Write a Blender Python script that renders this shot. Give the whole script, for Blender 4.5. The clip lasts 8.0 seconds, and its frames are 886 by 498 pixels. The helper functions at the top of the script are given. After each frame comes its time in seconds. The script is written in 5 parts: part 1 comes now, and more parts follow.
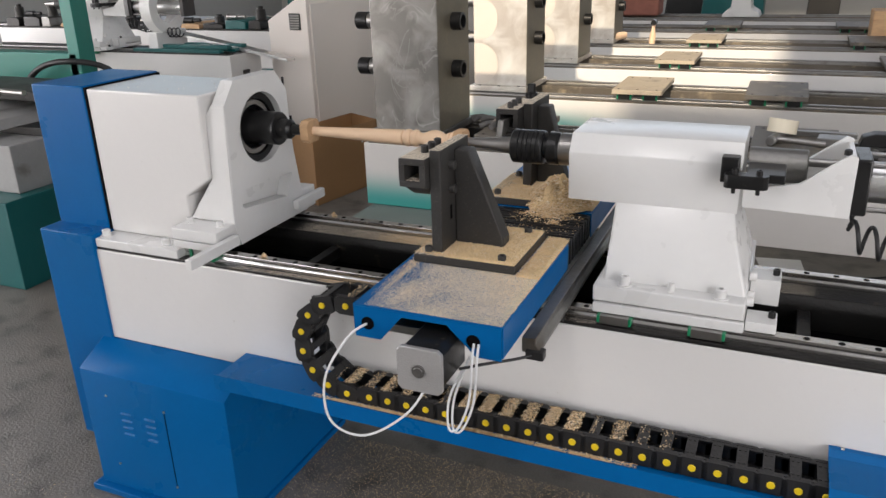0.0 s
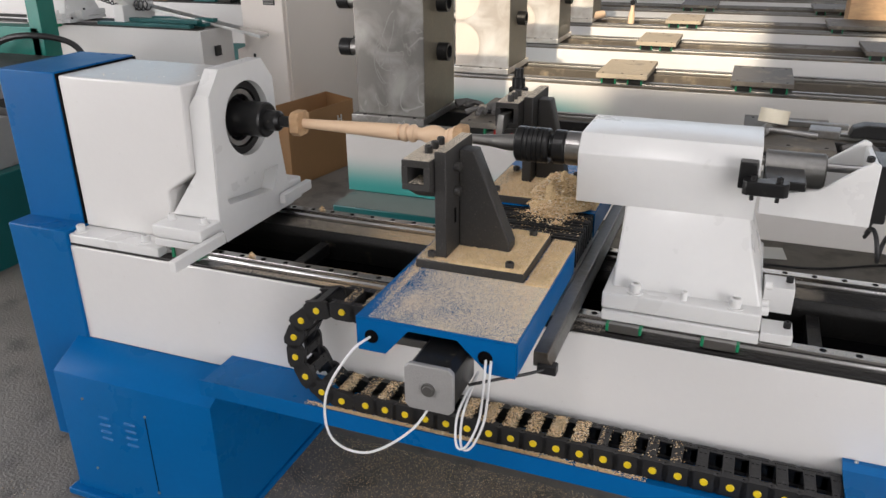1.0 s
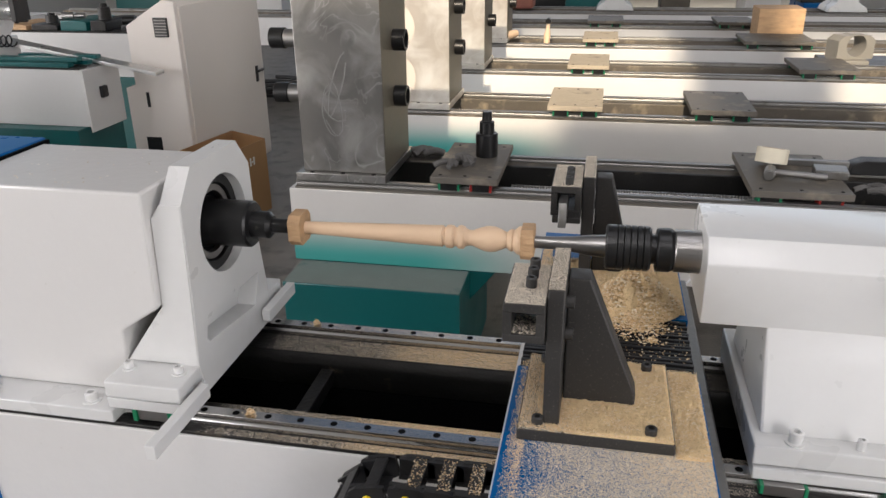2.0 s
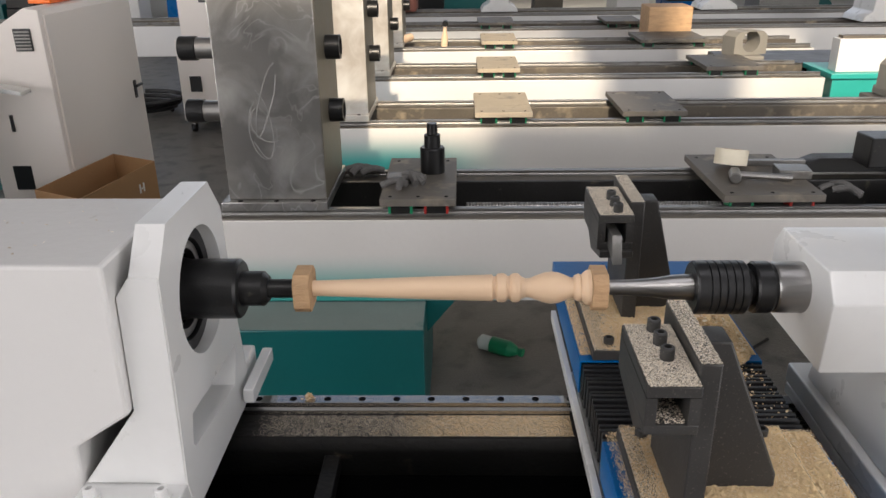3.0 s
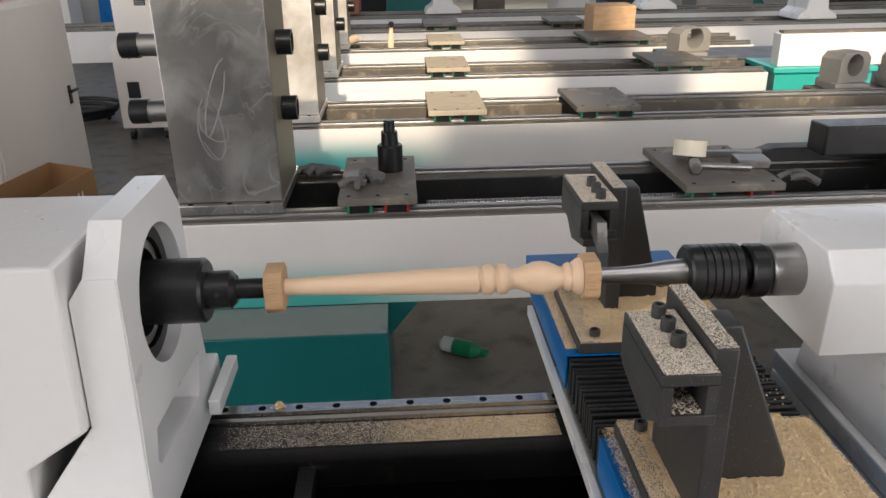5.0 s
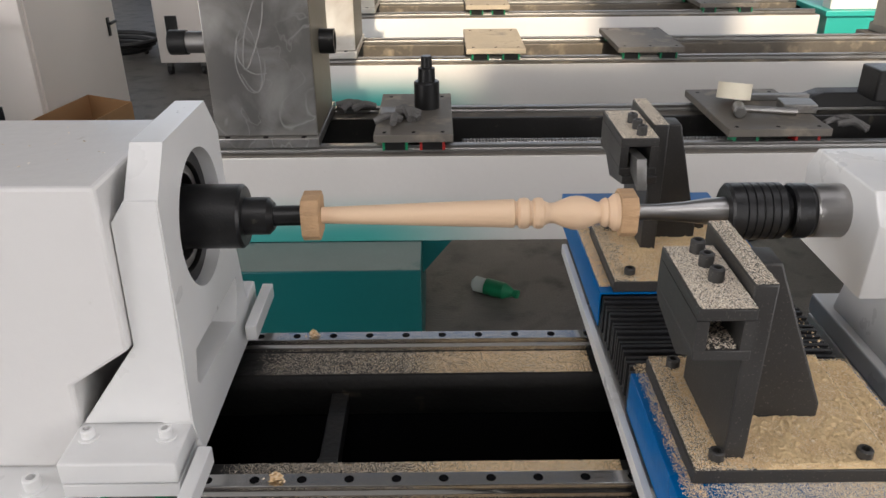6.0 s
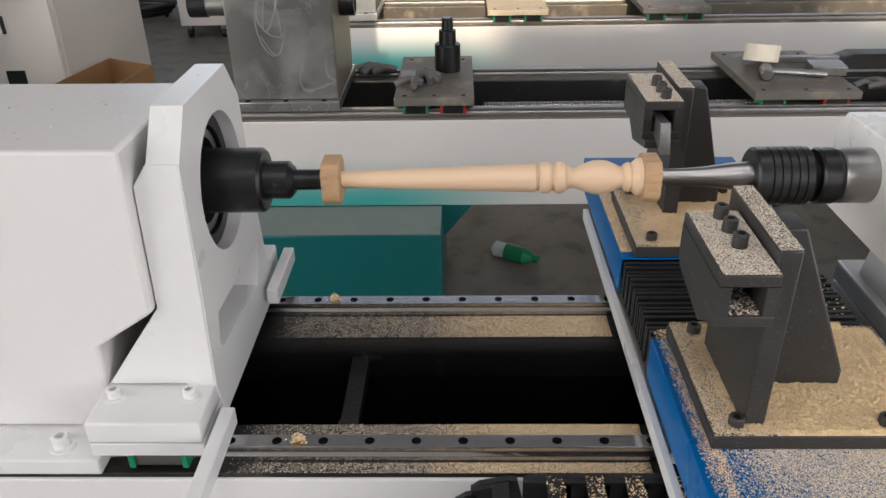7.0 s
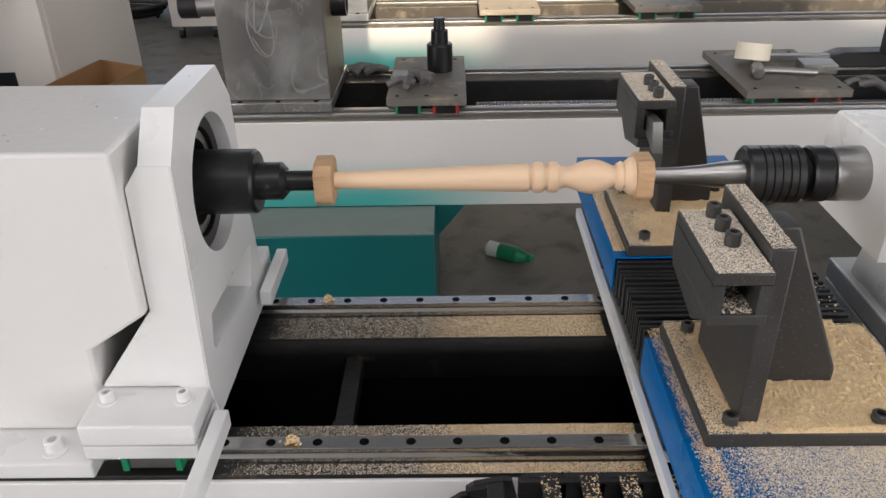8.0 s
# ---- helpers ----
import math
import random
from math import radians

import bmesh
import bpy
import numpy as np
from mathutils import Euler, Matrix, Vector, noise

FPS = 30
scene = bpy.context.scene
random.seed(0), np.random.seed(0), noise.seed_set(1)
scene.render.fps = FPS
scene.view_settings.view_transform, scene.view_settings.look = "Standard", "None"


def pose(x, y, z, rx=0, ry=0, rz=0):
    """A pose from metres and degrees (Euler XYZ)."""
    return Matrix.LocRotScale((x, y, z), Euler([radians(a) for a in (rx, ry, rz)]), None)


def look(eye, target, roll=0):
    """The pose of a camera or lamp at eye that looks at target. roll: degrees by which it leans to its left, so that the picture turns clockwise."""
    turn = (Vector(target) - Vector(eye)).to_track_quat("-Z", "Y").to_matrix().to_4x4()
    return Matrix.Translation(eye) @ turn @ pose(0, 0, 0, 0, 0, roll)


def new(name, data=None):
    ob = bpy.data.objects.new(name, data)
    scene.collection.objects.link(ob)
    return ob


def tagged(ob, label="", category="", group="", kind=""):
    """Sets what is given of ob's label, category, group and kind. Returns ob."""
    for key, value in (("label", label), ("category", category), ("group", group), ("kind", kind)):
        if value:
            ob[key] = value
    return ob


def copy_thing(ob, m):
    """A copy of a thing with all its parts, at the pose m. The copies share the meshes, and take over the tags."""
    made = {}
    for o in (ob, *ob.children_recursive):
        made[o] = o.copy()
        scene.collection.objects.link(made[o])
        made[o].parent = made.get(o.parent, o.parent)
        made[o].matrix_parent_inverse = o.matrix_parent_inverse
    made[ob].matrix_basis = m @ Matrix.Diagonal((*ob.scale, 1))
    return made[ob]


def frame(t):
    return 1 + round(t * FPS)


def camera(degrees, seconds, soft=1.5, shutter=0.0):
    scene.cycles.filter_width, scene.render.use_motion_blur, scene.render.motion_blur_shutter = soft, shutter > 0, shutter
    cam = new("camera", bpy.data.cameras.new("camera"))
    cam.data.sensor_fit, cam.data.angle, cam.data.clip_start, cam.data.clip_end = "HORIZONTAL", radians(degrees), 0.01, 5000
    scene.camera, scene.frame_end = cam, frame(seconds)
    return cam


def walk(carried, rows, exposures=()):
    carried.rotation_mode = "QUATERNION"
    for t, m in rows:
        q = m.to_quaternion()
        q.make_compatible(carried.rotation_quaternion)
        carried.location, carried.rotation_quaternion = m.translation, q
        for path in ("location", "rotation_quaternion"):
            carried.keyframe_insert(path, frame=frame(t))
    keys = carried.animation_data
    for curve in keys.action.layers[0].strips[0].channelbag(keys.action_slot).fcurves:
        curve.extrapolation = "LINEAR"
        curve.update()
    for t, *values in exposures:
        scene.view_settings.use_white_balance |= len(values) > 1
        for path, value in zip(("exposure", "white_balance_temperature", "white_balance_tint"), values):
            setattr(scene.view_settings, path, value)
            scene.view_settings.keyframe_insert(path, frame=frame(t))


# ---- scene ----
cam = camera(59.4, 8.0)
PATH = [
    (0, (1.182, -1.649, 1.456), (0.42, 0.051, 0.731), -1.8),
    (0.5, (1.182, -1.649, 1.456), (0.437, 0.053, 0.713), -1.5),
    (1, (1.077, -1.59, 1.488), (0.404, 0.12, 0.697), -0.6),
    (1.5, (0.869, -1.443, 1.523), (0.328, 0.308, 0.723), -0.1),
    (1.7, (0.763, -1.356, 1.538), (0.282, 0.417, 0.747), -0.5),
    (2.8, (0.322, -1.032, 1.521), (0.233, 0.817, 0.764), -0.6),
    (3, (0.306, -0.995, 1.505), (0.258, 0.85, 0.735), -0.8),
    (3.5, (0.296, -0.898, 1.478), (0.306, 0.937, 0.683), -1.3),
    (4, (0.266, -0.864, 1.468), (0.326, 0.965, 0.661), -1.3),
    (5.3, (0.255, -0.951, 1.458), (0.347, 0.901, 0.707), -0.9),
    (5.5, (0.253, -0.95, 1.454), (0.316, 0.9, 0.696), -1.0),
    (6, (0.252, -0.944, 1.446), (0.257, 0.848, 0.558), -0.5),
    (6.5, (0.251, -0.943, 1.445), (0.203, 0.813, 0.488), -0.7),
    (7, (0.252, -0.942, 1.445), (0.204, 0.807, 0.477), -1.1),
    (7.5, (0.251, -0.942, 1.445), (0.215, 0.807, 0.476), -1.2),
    (8, (0.252, -0.941, 1.445), (0.221, 0.809, 0.476), -1.2),
]
walk(cam, [(t, look(eye, target, roll)) for t, eye, target, roll in PATH], [(0.0, 0.34), (1.5, 0.40), (3.5, 0.37), (6.5, 0.42), (7.2, 0.55), (8.0, 0.55)])
# ---------------------------------------------------------------- light
world = bpy.data.worlds.new("world")
scene.world = world
world.use_nodes = True
wn = world.node_tree
sky = wn.nodes.new("ShaderNodeTexSky")
sky.sky_type, sky.sun_disc = "NISHITA", False
SUN_EL, SUN_AZ = 33.0, 180.0
sky.sun_elevation, sky.sun_rotation = radians(SUN_EL), radians(SUN_AZ)
wn.nodes["Background"].inputs["Strength"].default_value = 0.12
wn.links.new(sky.outputs["Color"], wn.nodes["Background"].inputs["Color"])


def lamp(name, kind, m, energy, color=(1, 1, 1), size=(1, 1), angle=0.5):
    data = bpy.data.lights.new(name, kind)
    data.energy, data.color = energy, color
    if kind == "AREA":
        data.shape, data.size, data.size_y = "RECTANGLE", size[0], size[1]
    if kind == "SUN":
        data.angle = radians(angle)
    ob = new(name, data)
    ob.matrix_world = m
    return ob


sun_from = Vector((math.sin(radians(SUN_AZ)) * math.cos(radians(SUN_EL)), math.cos(radians(SUN_AZ)) * math.cos(radians(SUN_EL)), math.sin(radians(SUN_EL))))
lamp("sun", "SUN", look(sun_from * 20, (0, 0, 0)), 3.9, (1.0, 0.84, 0.64), angle=1.2)
# added area lamps standing for daylight, in assumed openings out of view
WALL_S, WALL_N, WALL_W, WALL_E, ROOF = -4.5, 13.0, -9.0, 11.0, 8.0
DAY = (1.0, 0.945, 0.945)
lamp("daylight_south_east", "AREA", look((6.2, WALL_S + 0.1, 2.1), (2.0, 2.0, 0.8)), 255, DAY, (5.4, 4.0))
lamp("daylight_south_west", "AREA", look((-6.2, WALL_S + 0.1, 2.1), (-1.0, 2.0, 0.8)), 245, DAY, (4.4, 4.0))
lamp("daylight_clerestory", "AREA", look((0.16, WALL_S + 0.1, 6.25), (0.3, 1.0, 0.8)), 75, DAY, (1.9, 2.1))
lamp("daylight_roof", "AREA", look((2.2, -0.6, ROOF - 0.05), (2.2, -0.599, 0)), 50, DAY, (3.0, 3.0))
lamp("daylight_door", "AREA", look((WALL_W + 0.1, 0.5, 2.0), (0, 0.5, 0.8)), 300, DAY, (5.8, 3.8))
lamp("daylight_north", "AREA", look((2.0, WALL_N - 0.1, 3.8), (1.0, 2.0, 0.5)), 95, DAY, (15.0, 2.6))


# ---------------------------------------------------------------- materials
def material(name, color, rough=0.5, metal=0.0, var=0.12, scale=6.0, fine=120.0, bump=0.02, stain=None, stain_amount=0.0,
             stain_scale=3.0, stretch=(1, 1, 1), coat=0.0, rough_var=0.1):
    """A surface with colour variation at two scales, optional stains of another colour, and fine relief."""
    mat = bpy.data.materials.new(name)
    mat.use_nodes = True
    n, l = mat.node_tree.nodes, mat.node_tree.links
    b = n["Principled BSDF"]
    b.inputs["Metallic"].default_value = metal
    b.inputs["Coat Weight"].default_value = coat
    co = n.new("ShaderNodeTexCoord")
    mp = n.new("ShaderNodeMapping")
    mp.inputs["Scale"].default_value = stretch
    l.new(co.outputs["Object"], mp.inputs["Vector"])

    def noise_node(s, detail=5.0):
        t = n.new("ShaderNodeTexNoise")
        t.inputs["Scale"].default_value, t.inputs["Detail"].default_value = s, detail
        l.new(mp.outputs["Vector"], t.inputs["Vector"])
        return t.outputs["Fac"]

    big, small = noise_node(scale), noise_node(fine, 3.0)

    def mix(fac, a, c):
        m = n.new("ShaderNodeMix")
        m.data_type = "RGBA"
        for sock, v in ((m.inputs["Factor"], fac), (m.inputs["A"], a), (m.inputs["B"], c)):
            if isinstance(v, (int, float)):
                sock.default_value = v
            elif isinstance(v, tuple):
                sock.default_value = (*v[:3], 1)
            else:
                l.new(v, sock)
        return m.outputs["Result"]

    def ramp(fac, lo, hi, a=0.0, c=1.0):
        r = n.new("ShaderNodeMapRange")
        l.new(fac, r.inputs["Value"])
        for k, v in (("From Min", lo), ("From Max", hi), ("To Min", a), ("To Max", c)):
            r.inputs[k].default_value = v
        return r.outputs["Result"]

    dark = tuple(c * (1 - var) for c in color)
    light = tuple(min(1, c * (1 + var)) for c in color)
    col = mix(ramp(big, 0.15, 0.85), dark, light)
    col = mix(ramp(small, 0.35, 0.7, 0, 0.5), col, tuple(c * (1 - 0.7 * var) for c in color))
    if stain:
        col = mix(ramp(noise_node(stain_scale, 8.0), 0.72 - stain_amount, 0.8 - 0.6 * stain_amount, 0, 0.9), col, stain)
    l.new(col, b.inputs["Base Color"])
    l.new(ramp(big, 0.1, 0.9, max(0.02, rough - rough_var), min(1, rough + rough_var)), b.inputs["Roughness"])
    if bump:
        bp = n.new("ShaderNodeBump")
        bp.inputs["Strength"].default_value, bp.inputs["Distance"].default_value = 0.5, bump * 0.05
        l.new(small, bp.inputs["Height"])
        l.new(bp.outputs["Normal"], b.inputs["Normal"])
    return mat


M_WHITE = material("white_enamel", (0.70, 0.69, 0.675), 0.25, var=0.03, scale=4, fine=60, bump=0.02, stain=(0.56, 0.54, 0.50), stain_amount=0.0, stain_scale=60, coat=0.2, rough_var=0.02)
M_IVORY = material("off_white_enamel", (0.60, 0.58, 0.55), 0.32, var=0.04, scale=4, fine=60, bump=0.02, stain=(0.50, 0.48, 0.44), stain_amount=0.0, stain_scale=40, rough_var=0.03)
M_CAST = material("white_painted_casting", (0.70, 0.70, 0.69), 0.28, var=0.04, scale=9, fine=45, bump=0.008, stain=(0.62, 0.61, 0.585), stain_amount=0.0, stain_scale=60, coat=0.1, rough_var=0.02)
M_BLUE = material("blue_enamel", (0.001, 0.106, 0.32), 0.3, var=0.08, scale=6, fine=80, bump=0.01, stain=(0.006, 0.11, 0.29), stain_amount=0.08)
M_BLUE.node_tree.nodes["Principled BSDF"].inputs["Specular IOR Level"].default_value = 0.12
M_TEAL = material("teal_enamel", (0.004, 0.098, 0.098), 0.36, var=0.1, scale=4, fine=70, bump=0.02, stain=(0.02, 0.15, 0.14), stain_amount=0.08)
M_BLACK = material("black_oxide_steel", (0.013, 0.013, 0.0135), 0.34, 0.2, var=0.25, scale=25, fine=320, bump=0.012, stain=(0.10, 0.09, 0.07), stain_amount=0.03, stain_scale=40)
M_POST = material("dusty_black_tool_steel", (0.038, 0.0365, 0.035), 0.5, 0.15, var=0.25, scale=12, fine=500, bump=0.008, stain=(0.13, 0.12, 0.10), stain_amount=0.10, stain_scale=380)
M_PLASTIC = material("black_plastic", (0.014, 0.014, 0.015), 0.45, var=0.2, scale=30, fine=200, bump=0.03)
M_RUBBER = material("black_bellows_cloth", (0.010, 0.010, 0.011), 0.42, var=0.2, scale=30, fine=300, bump=0.03)
M_YELLOW = material("yellow_plastic", (0.75, 0.55, 0.01), 0.45, var=0.05, scale=40, bump=0)
M_STEEL = material("ground_steel", (0.36, 0.35, 0.34), 0.34, 1.0, var=0.1, scale=12, fine=200, bump=0.015, stretch=(0.15, 1, 1))
M_DULL = material("dull_machined_steel", (0.24, 0.235, 0.225), 0.42, 0.85, var=0.2, scale=8, fine=90, bump=0.04, stain=(0.12, 0.10, 0.08), stain_amount=0.13, stain_scale=6)
M_OILY = material("oily_dark_bed_steel", (0.030, 0.029, 0.028), 0.42, 0.6, var=0.3, scale=10, fine=120, bump=0.04, stain=(0.12, 0.10, 0.075), stain_amount=0.06, stain_scale=20)
M_RAIL = material("polished_rail_steel", (0.58, 0.57, 0.56), 0.2, 1.0, var=0.08, scale=9, fine=200, bump=0.01, stretch=(0.2, 1, 1), stain=(0.30, 0.27, 0.23), stain_amount=0.08, stain_scale=14)
M_ALU = material("milled_aluminium", (0.62, 0.62, 0.61), 0.3, 0.9, var=0.08, scale=14, fine=150, bump=0.02)
M_MOTOR = material("motor_grey_casting", (0.46, 0.455, 0.45), 0.4, 0.5, var=0.1, scale=30, fine=260, bump=0.05)
M_WOOD = material("pale_beech_wood", (0.78, 0.56, 0.37), 0.5, var=0.1, scale=9, fine=60, bump=0.03, stretch=(0.12, 1, 1))
M_ENDWOOD = material("rough_sawn_beech", (0.55, 0.35, 0.19), 0.7, var=0.32, scale=40, fine=160, bump=0.2, stain=(0.36, 0.20, 0.10), stain_amount=0.12, stain_scale=30, stretch=(0.3, 1, 1))
M_DUST = material("sawdust", (0.88, 0.63, 0.35), 0.9, var=0.22, scale=60, fine=900, bump=0.5, stain=(0.50, 0.36, 0.20), stain_amount=0.14, stain_scale=420)


def chip_material(name, stops):
    """Loose chips, each of its own tint."""
    mat = bpy.data.materials.new(name)
    mat.use_nodes = True
    n, l = mat.node_tree.nodes, mat.node_tree.links
    g = n.new("ShaderNodeNewGeometry")
    r = n.new("ShaderNodeValToRGB")
    while len(r.color_ramp.elements) < len(stops):
        r.color_ramp.elements.new(0.5)
    for e, (at, c) in zip(r.color_ramp.elements, stops):
        e.position, e.color = at, (*c, 1)
    l.new(g.outputs["Random Per Island"], r.inputs["Fac"])
    l.new(r.outputs["Color"], n["Principled BSDF"].inputs["Base Color"])
    n["Principled BSDF"].inputs["Roughness"].default_value = 0.85
    return mat


M_CHIPS = chip_material("wood_chips", ((0.0, (0.48, 0.32, 0.16)), (0.25, (0.78, 0.55, 0.29)), (0.65, (0.90, 0.69, 0.42)), (1.0, (0.93, 0.84, 0.68))))
M_FINES = chip_material("mixed_wood_fines", ((0.0, (0.42, 0.36, 0.28)), (0.3, (0.60, 0.52, 0.41)), (0.7, (0.76, 0.67, 0.54)), (1.0, (0.90, 0.85, 0.76))))
M_CARD = material("brown_cardboard", (0.36, 0.20, 0.09), 0.8, var=0.12, scale=5, fine=90, bump=0.05)
M_CONC = material("grey_concrete", (0.165, 0.153, 0.137), 0.5, var=0.42, scale=3.4, fine=110, bump=0.14, stain=(0.075, 0.069, 0.062), stain_amount=0.21, stain_scale=7.5)
M_WALL = material("grey_plaster", (0.5, 0.5, 0.48), 0.85, var=0.06, scale=1, fine=30, bump=0.05)
M_ROOF = material("roof_sheet", (0.32, 0.33, 0.33), 0.6, var=0.08, scale=1, fine=20, bump=0.03)
M_GREEN = material("green_plastic", (0.01, 0.20, 0.09), 0.35, var=0.08, scale=40, bump=0)
M_RED = material("red_plastic", (0.32, 0.02, 0.015), 0.4, var=0.05, scale=40, bump=0)
M_ORANGE = material("orange_plastic", (0.85, 0.17, 0.02), 0.4, var=0.05, scale=20, bump=0)
M_CABLE = material("white_cable", (0.75, 0.76, 0.77), 0.4, var=0.04, scale=20, bump=0)
M_TAPE = material("cream_masking_tape", (0.72, 0.66, 0.52), 0.6, var=0.06, scale=30, bump=0.02)
M_DUSTY = material("dust_covered_steel", (0.46, 0.39, 0.29), 0.75, 0.1, var=0.15, scale=14, fine=160, bump=0.05, stain=(0.22, 0.20, 0.17), stain_amount=0.12, stain_scale=9)
M_DUSTWAY = material("dust_filmed_bed_steel", (0.13, 0.112, 0.09), 0.55, 0.4, var=0.3, scale=9, fine=120, bump=0.03, stain=(0.34, 0.28, 0.20), stain_amount=0.16, stain_scale=12)
M_SLIDE = material("dust_filmed_slide_steel", (0.15, 0.135, 0.115), 0.6, 0.25, var=0.2, scale=10, fine=140, bump=0.02, stain=(0.26, 0.225, 0.175), stain_amount=0.15, stain_scale=14)
# near-black for joints, and for shade painted into holes and bed insides
M_DARK = material("black_shade_and_joints", (0.003, 0.003, 0.0035), 0.6, var=0.1, bump=0)
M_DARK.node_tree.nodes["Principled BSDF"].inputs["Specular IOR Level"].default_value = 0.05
M_BEAM = material("bright_teal_enamel", (0.005, 0.17, 0.135), 0.34, var=0.1, scale=4, fine=70, bump=0.015, stain=(0.02, 0.15, 0.13), stain_amount=0.08)
M_TURQUOISE = material("pale_turquoise_enamel", (0.03, 0.40, 0.35), 0.4, var=0.06, scale=4, fine=70, bump=0.01)
M_FILM = material("grey_dust_and_sky_sheen", (0.17, 0.205, 0.19), 0.85, var=0.15, scale=8, fine=150, bump=0.02, stain=(0.05, 0.13, 0.125), stain_amount=0.12, stain_scale=9)
M_GREY = material("grey_machine_paint", (0.30, 0.30, 0.295), 0.5, var=0.15, scale=7, fine=90, bump=0.02, stain=(0.16, 0.15, 0.14), stain_amount=0.14, stain_scale=8)
M_PAPER = material("white_paper", (0.75, 0.75, 0.72), 0.7, var=0.04, bump=0.01)
M_BRICK = material("dull_red_cloth_and_brick", (0.28, 0.11, 0.08), 0.8, var=0.25, scale=20, fine=80, bump=0.1)


def fade_material(name, left, right, top=0.60):
    """White enamel with teal overspray along the foot of the bed near its supports, soft at its edge."""
    mat = M_IVORY.copy()
    mat.name = name
    n, l = mat.node_tree.nodes, mat.node_tree.links
    b = n["Principled BSDF"]
    old = b.inputs["Base Color"].links[0].from_socket
    co = n.new("ShaderNodeTexCoord")
    sep = n.new("ShaderNodeSeparateXYZ")
    l.new(co.outputs["Object"], sep.inputs["Vector"])

    def smooth(axis, lo, hi):
        r = n.new("ShaderNodeMapRange")
        r.interpolation_type = "SMOOTHSTEP"
        r.inputs["From Min"].default_value, r.inputs["From Max"].default_value = lo, hi
        l.new(sep.outputs[axis], r.inputs["Value"])
        return r.outputs["Result"]

    def maths(op, p, q):
        m = n.new("ShaderNodeMath")
        m.operation = op
        l.new(p, m.inputs[0])
        l.new(q, m.inputs[1])
        return m.outputs["Value"]

    fac = maths("MULTIPLY", smooth("Z", top, top - 0.15), maths("MAXIMUM", smooth("X", left + 0.35, left - 0.25), smooth("X", right - 0.3, right + 0.4)))
    mx = n.new("ShaderNodeMix")
    mx.data_type = "RGBA"
    l.new(fac, mx.inputs["Factor"])
    l.new(old, mx.inputs["A"])
    mx.inputs["B"].default_value = (0.05, 0.30, 0.275, 1)
    l.new(mx.outputs["Result"], b.inputs["Base Color"])
    return mat


# ---------------------------------------------------------------- mesh helpers
def merge(bm, piece, bev=0.0, seg=2):
    """Bevels a piece and joins it into bm."""
    if bev:
        bmesh.ops.recalc_face_normals(piece, faces=piece.faces)
        edges = [e for e in piece.edges if len(e.link_faces) == 2 and e.calc_face_angle(0) > 0.5]
        bmesh.ops.bevel(piece, geom=edges, offset=bev, segments=seg, profile=0.5, affect="EDGES", clamp_overlap=True)
    bmesh.ops.recalc_face_normals(piece, faces=piece.faces)
    me = bpy.data.meshes.new("piece")
    piece.to_mesh(me)
    piece.free()
    bm.from_mesh(me)
    bpy.data.meshes.remove(me)
    return bm


def prism(pts, axis, a0, a1, bev=0.002, bm=None, seg=2):
    """A polygon of two-dimensional points drawn out along an axis. x: points are (y, z); y: (x, z); z: (x, y)."""
    bm = bm or bmesh.new()
    p = bmesh.new()

    def put(a, q):
        return {"x": (a, q[0], q[1]), "y": (q[0], a, q[1]), "z": (q[0], q[1], a)}[axis]

    lo = [p.verts.new(put(a0, q)) for q in pts]
    hi = [p.verts.new(put(a1, q)) for q in pts]
    k = len(pts)
    p.faces.new(lo)
    p.faces.new(hi[::-1])
    for i in range(k):
        p.faces.new((lo[i], lo[(i + 1) % k], hi[(i + 1) % k], hi[i]))
    return merge(bm, p, bev, seg)


def block(x0, x1, y0, y1, z0, z1, bev=0.002, bm=None, seg=2):
    return prism([(x0, y0), (x1, y0), (x1, y1), (x0, y1)], "z", z0, z1, bev, bm, seg)


def turned(profile, start=(0, 0, 0), way=(1, 0, 0), seg=32, bm=None):
    """A body of revolution: (distance, radius) along way from start; closed at both ends."""
    bm = bm or bmesh.new()
    p = bmesh.new()
    q = Vector(way).to_track_quat("Z", "Y")
    rings = []
    for d, r in profile:
        rings.append([p.verts.new(Vector(start) + q @ Vector((r * math.cos(2 * math.pi * i / seg), r * math.sin(2 * math.pi * i / seg), d))) for i in range(seg)])
    for a, b in zip(rings, rings[1:]):
        for i in range(seg):
            p.faces.new((a[i], a[(i + 1) % seg], b[(i + 1) % seg], b[i]))
    p.faces.new(rings[0][::-1])
    p.faces.new(rings[-1])
    return merge(bm, p)


def rod(a, b, r, seg=16, bm=None, bev=0.0):
    a, b = Vector(a), Vector(b)
    d = (b - a).length
    prof = [(0, r), (d, r)] if not bev else [(0, r - bev), (bev, r), (d - bev, r), (d, r - bev)]
    return turned(prof, a, b - a, seg, bm)


def ring(c, way, r_in, r_out, depth, seg=40, bm=None):
    """A flat ring with a square section, centred on c, drawn out along way."""
    bm = bm or bmesh.new()
    p = bmesh.new()
    q = Vector(way).to_track_quat("Z", "Y")
    loops = []
    for r, d in ((r_in, 0), (r_out, 0), (r_out, depth), (r_in, depth)):
        loops.append([p.verts.new(Vector(c) + q @ Vector((r * math.cos(2 * math.pi * i / seg), r * math.sin(2 * math.pi * i / seg), d))) for i in range(seg)])
    for a, b in zip(loops, loops[1:] + loops[:1]):
        for i in range(seg):
            p.faces.new((a[i], a[(i + 1) % seg], b[(i + 1) % seg], b[i]))
    return merge(bm, p)


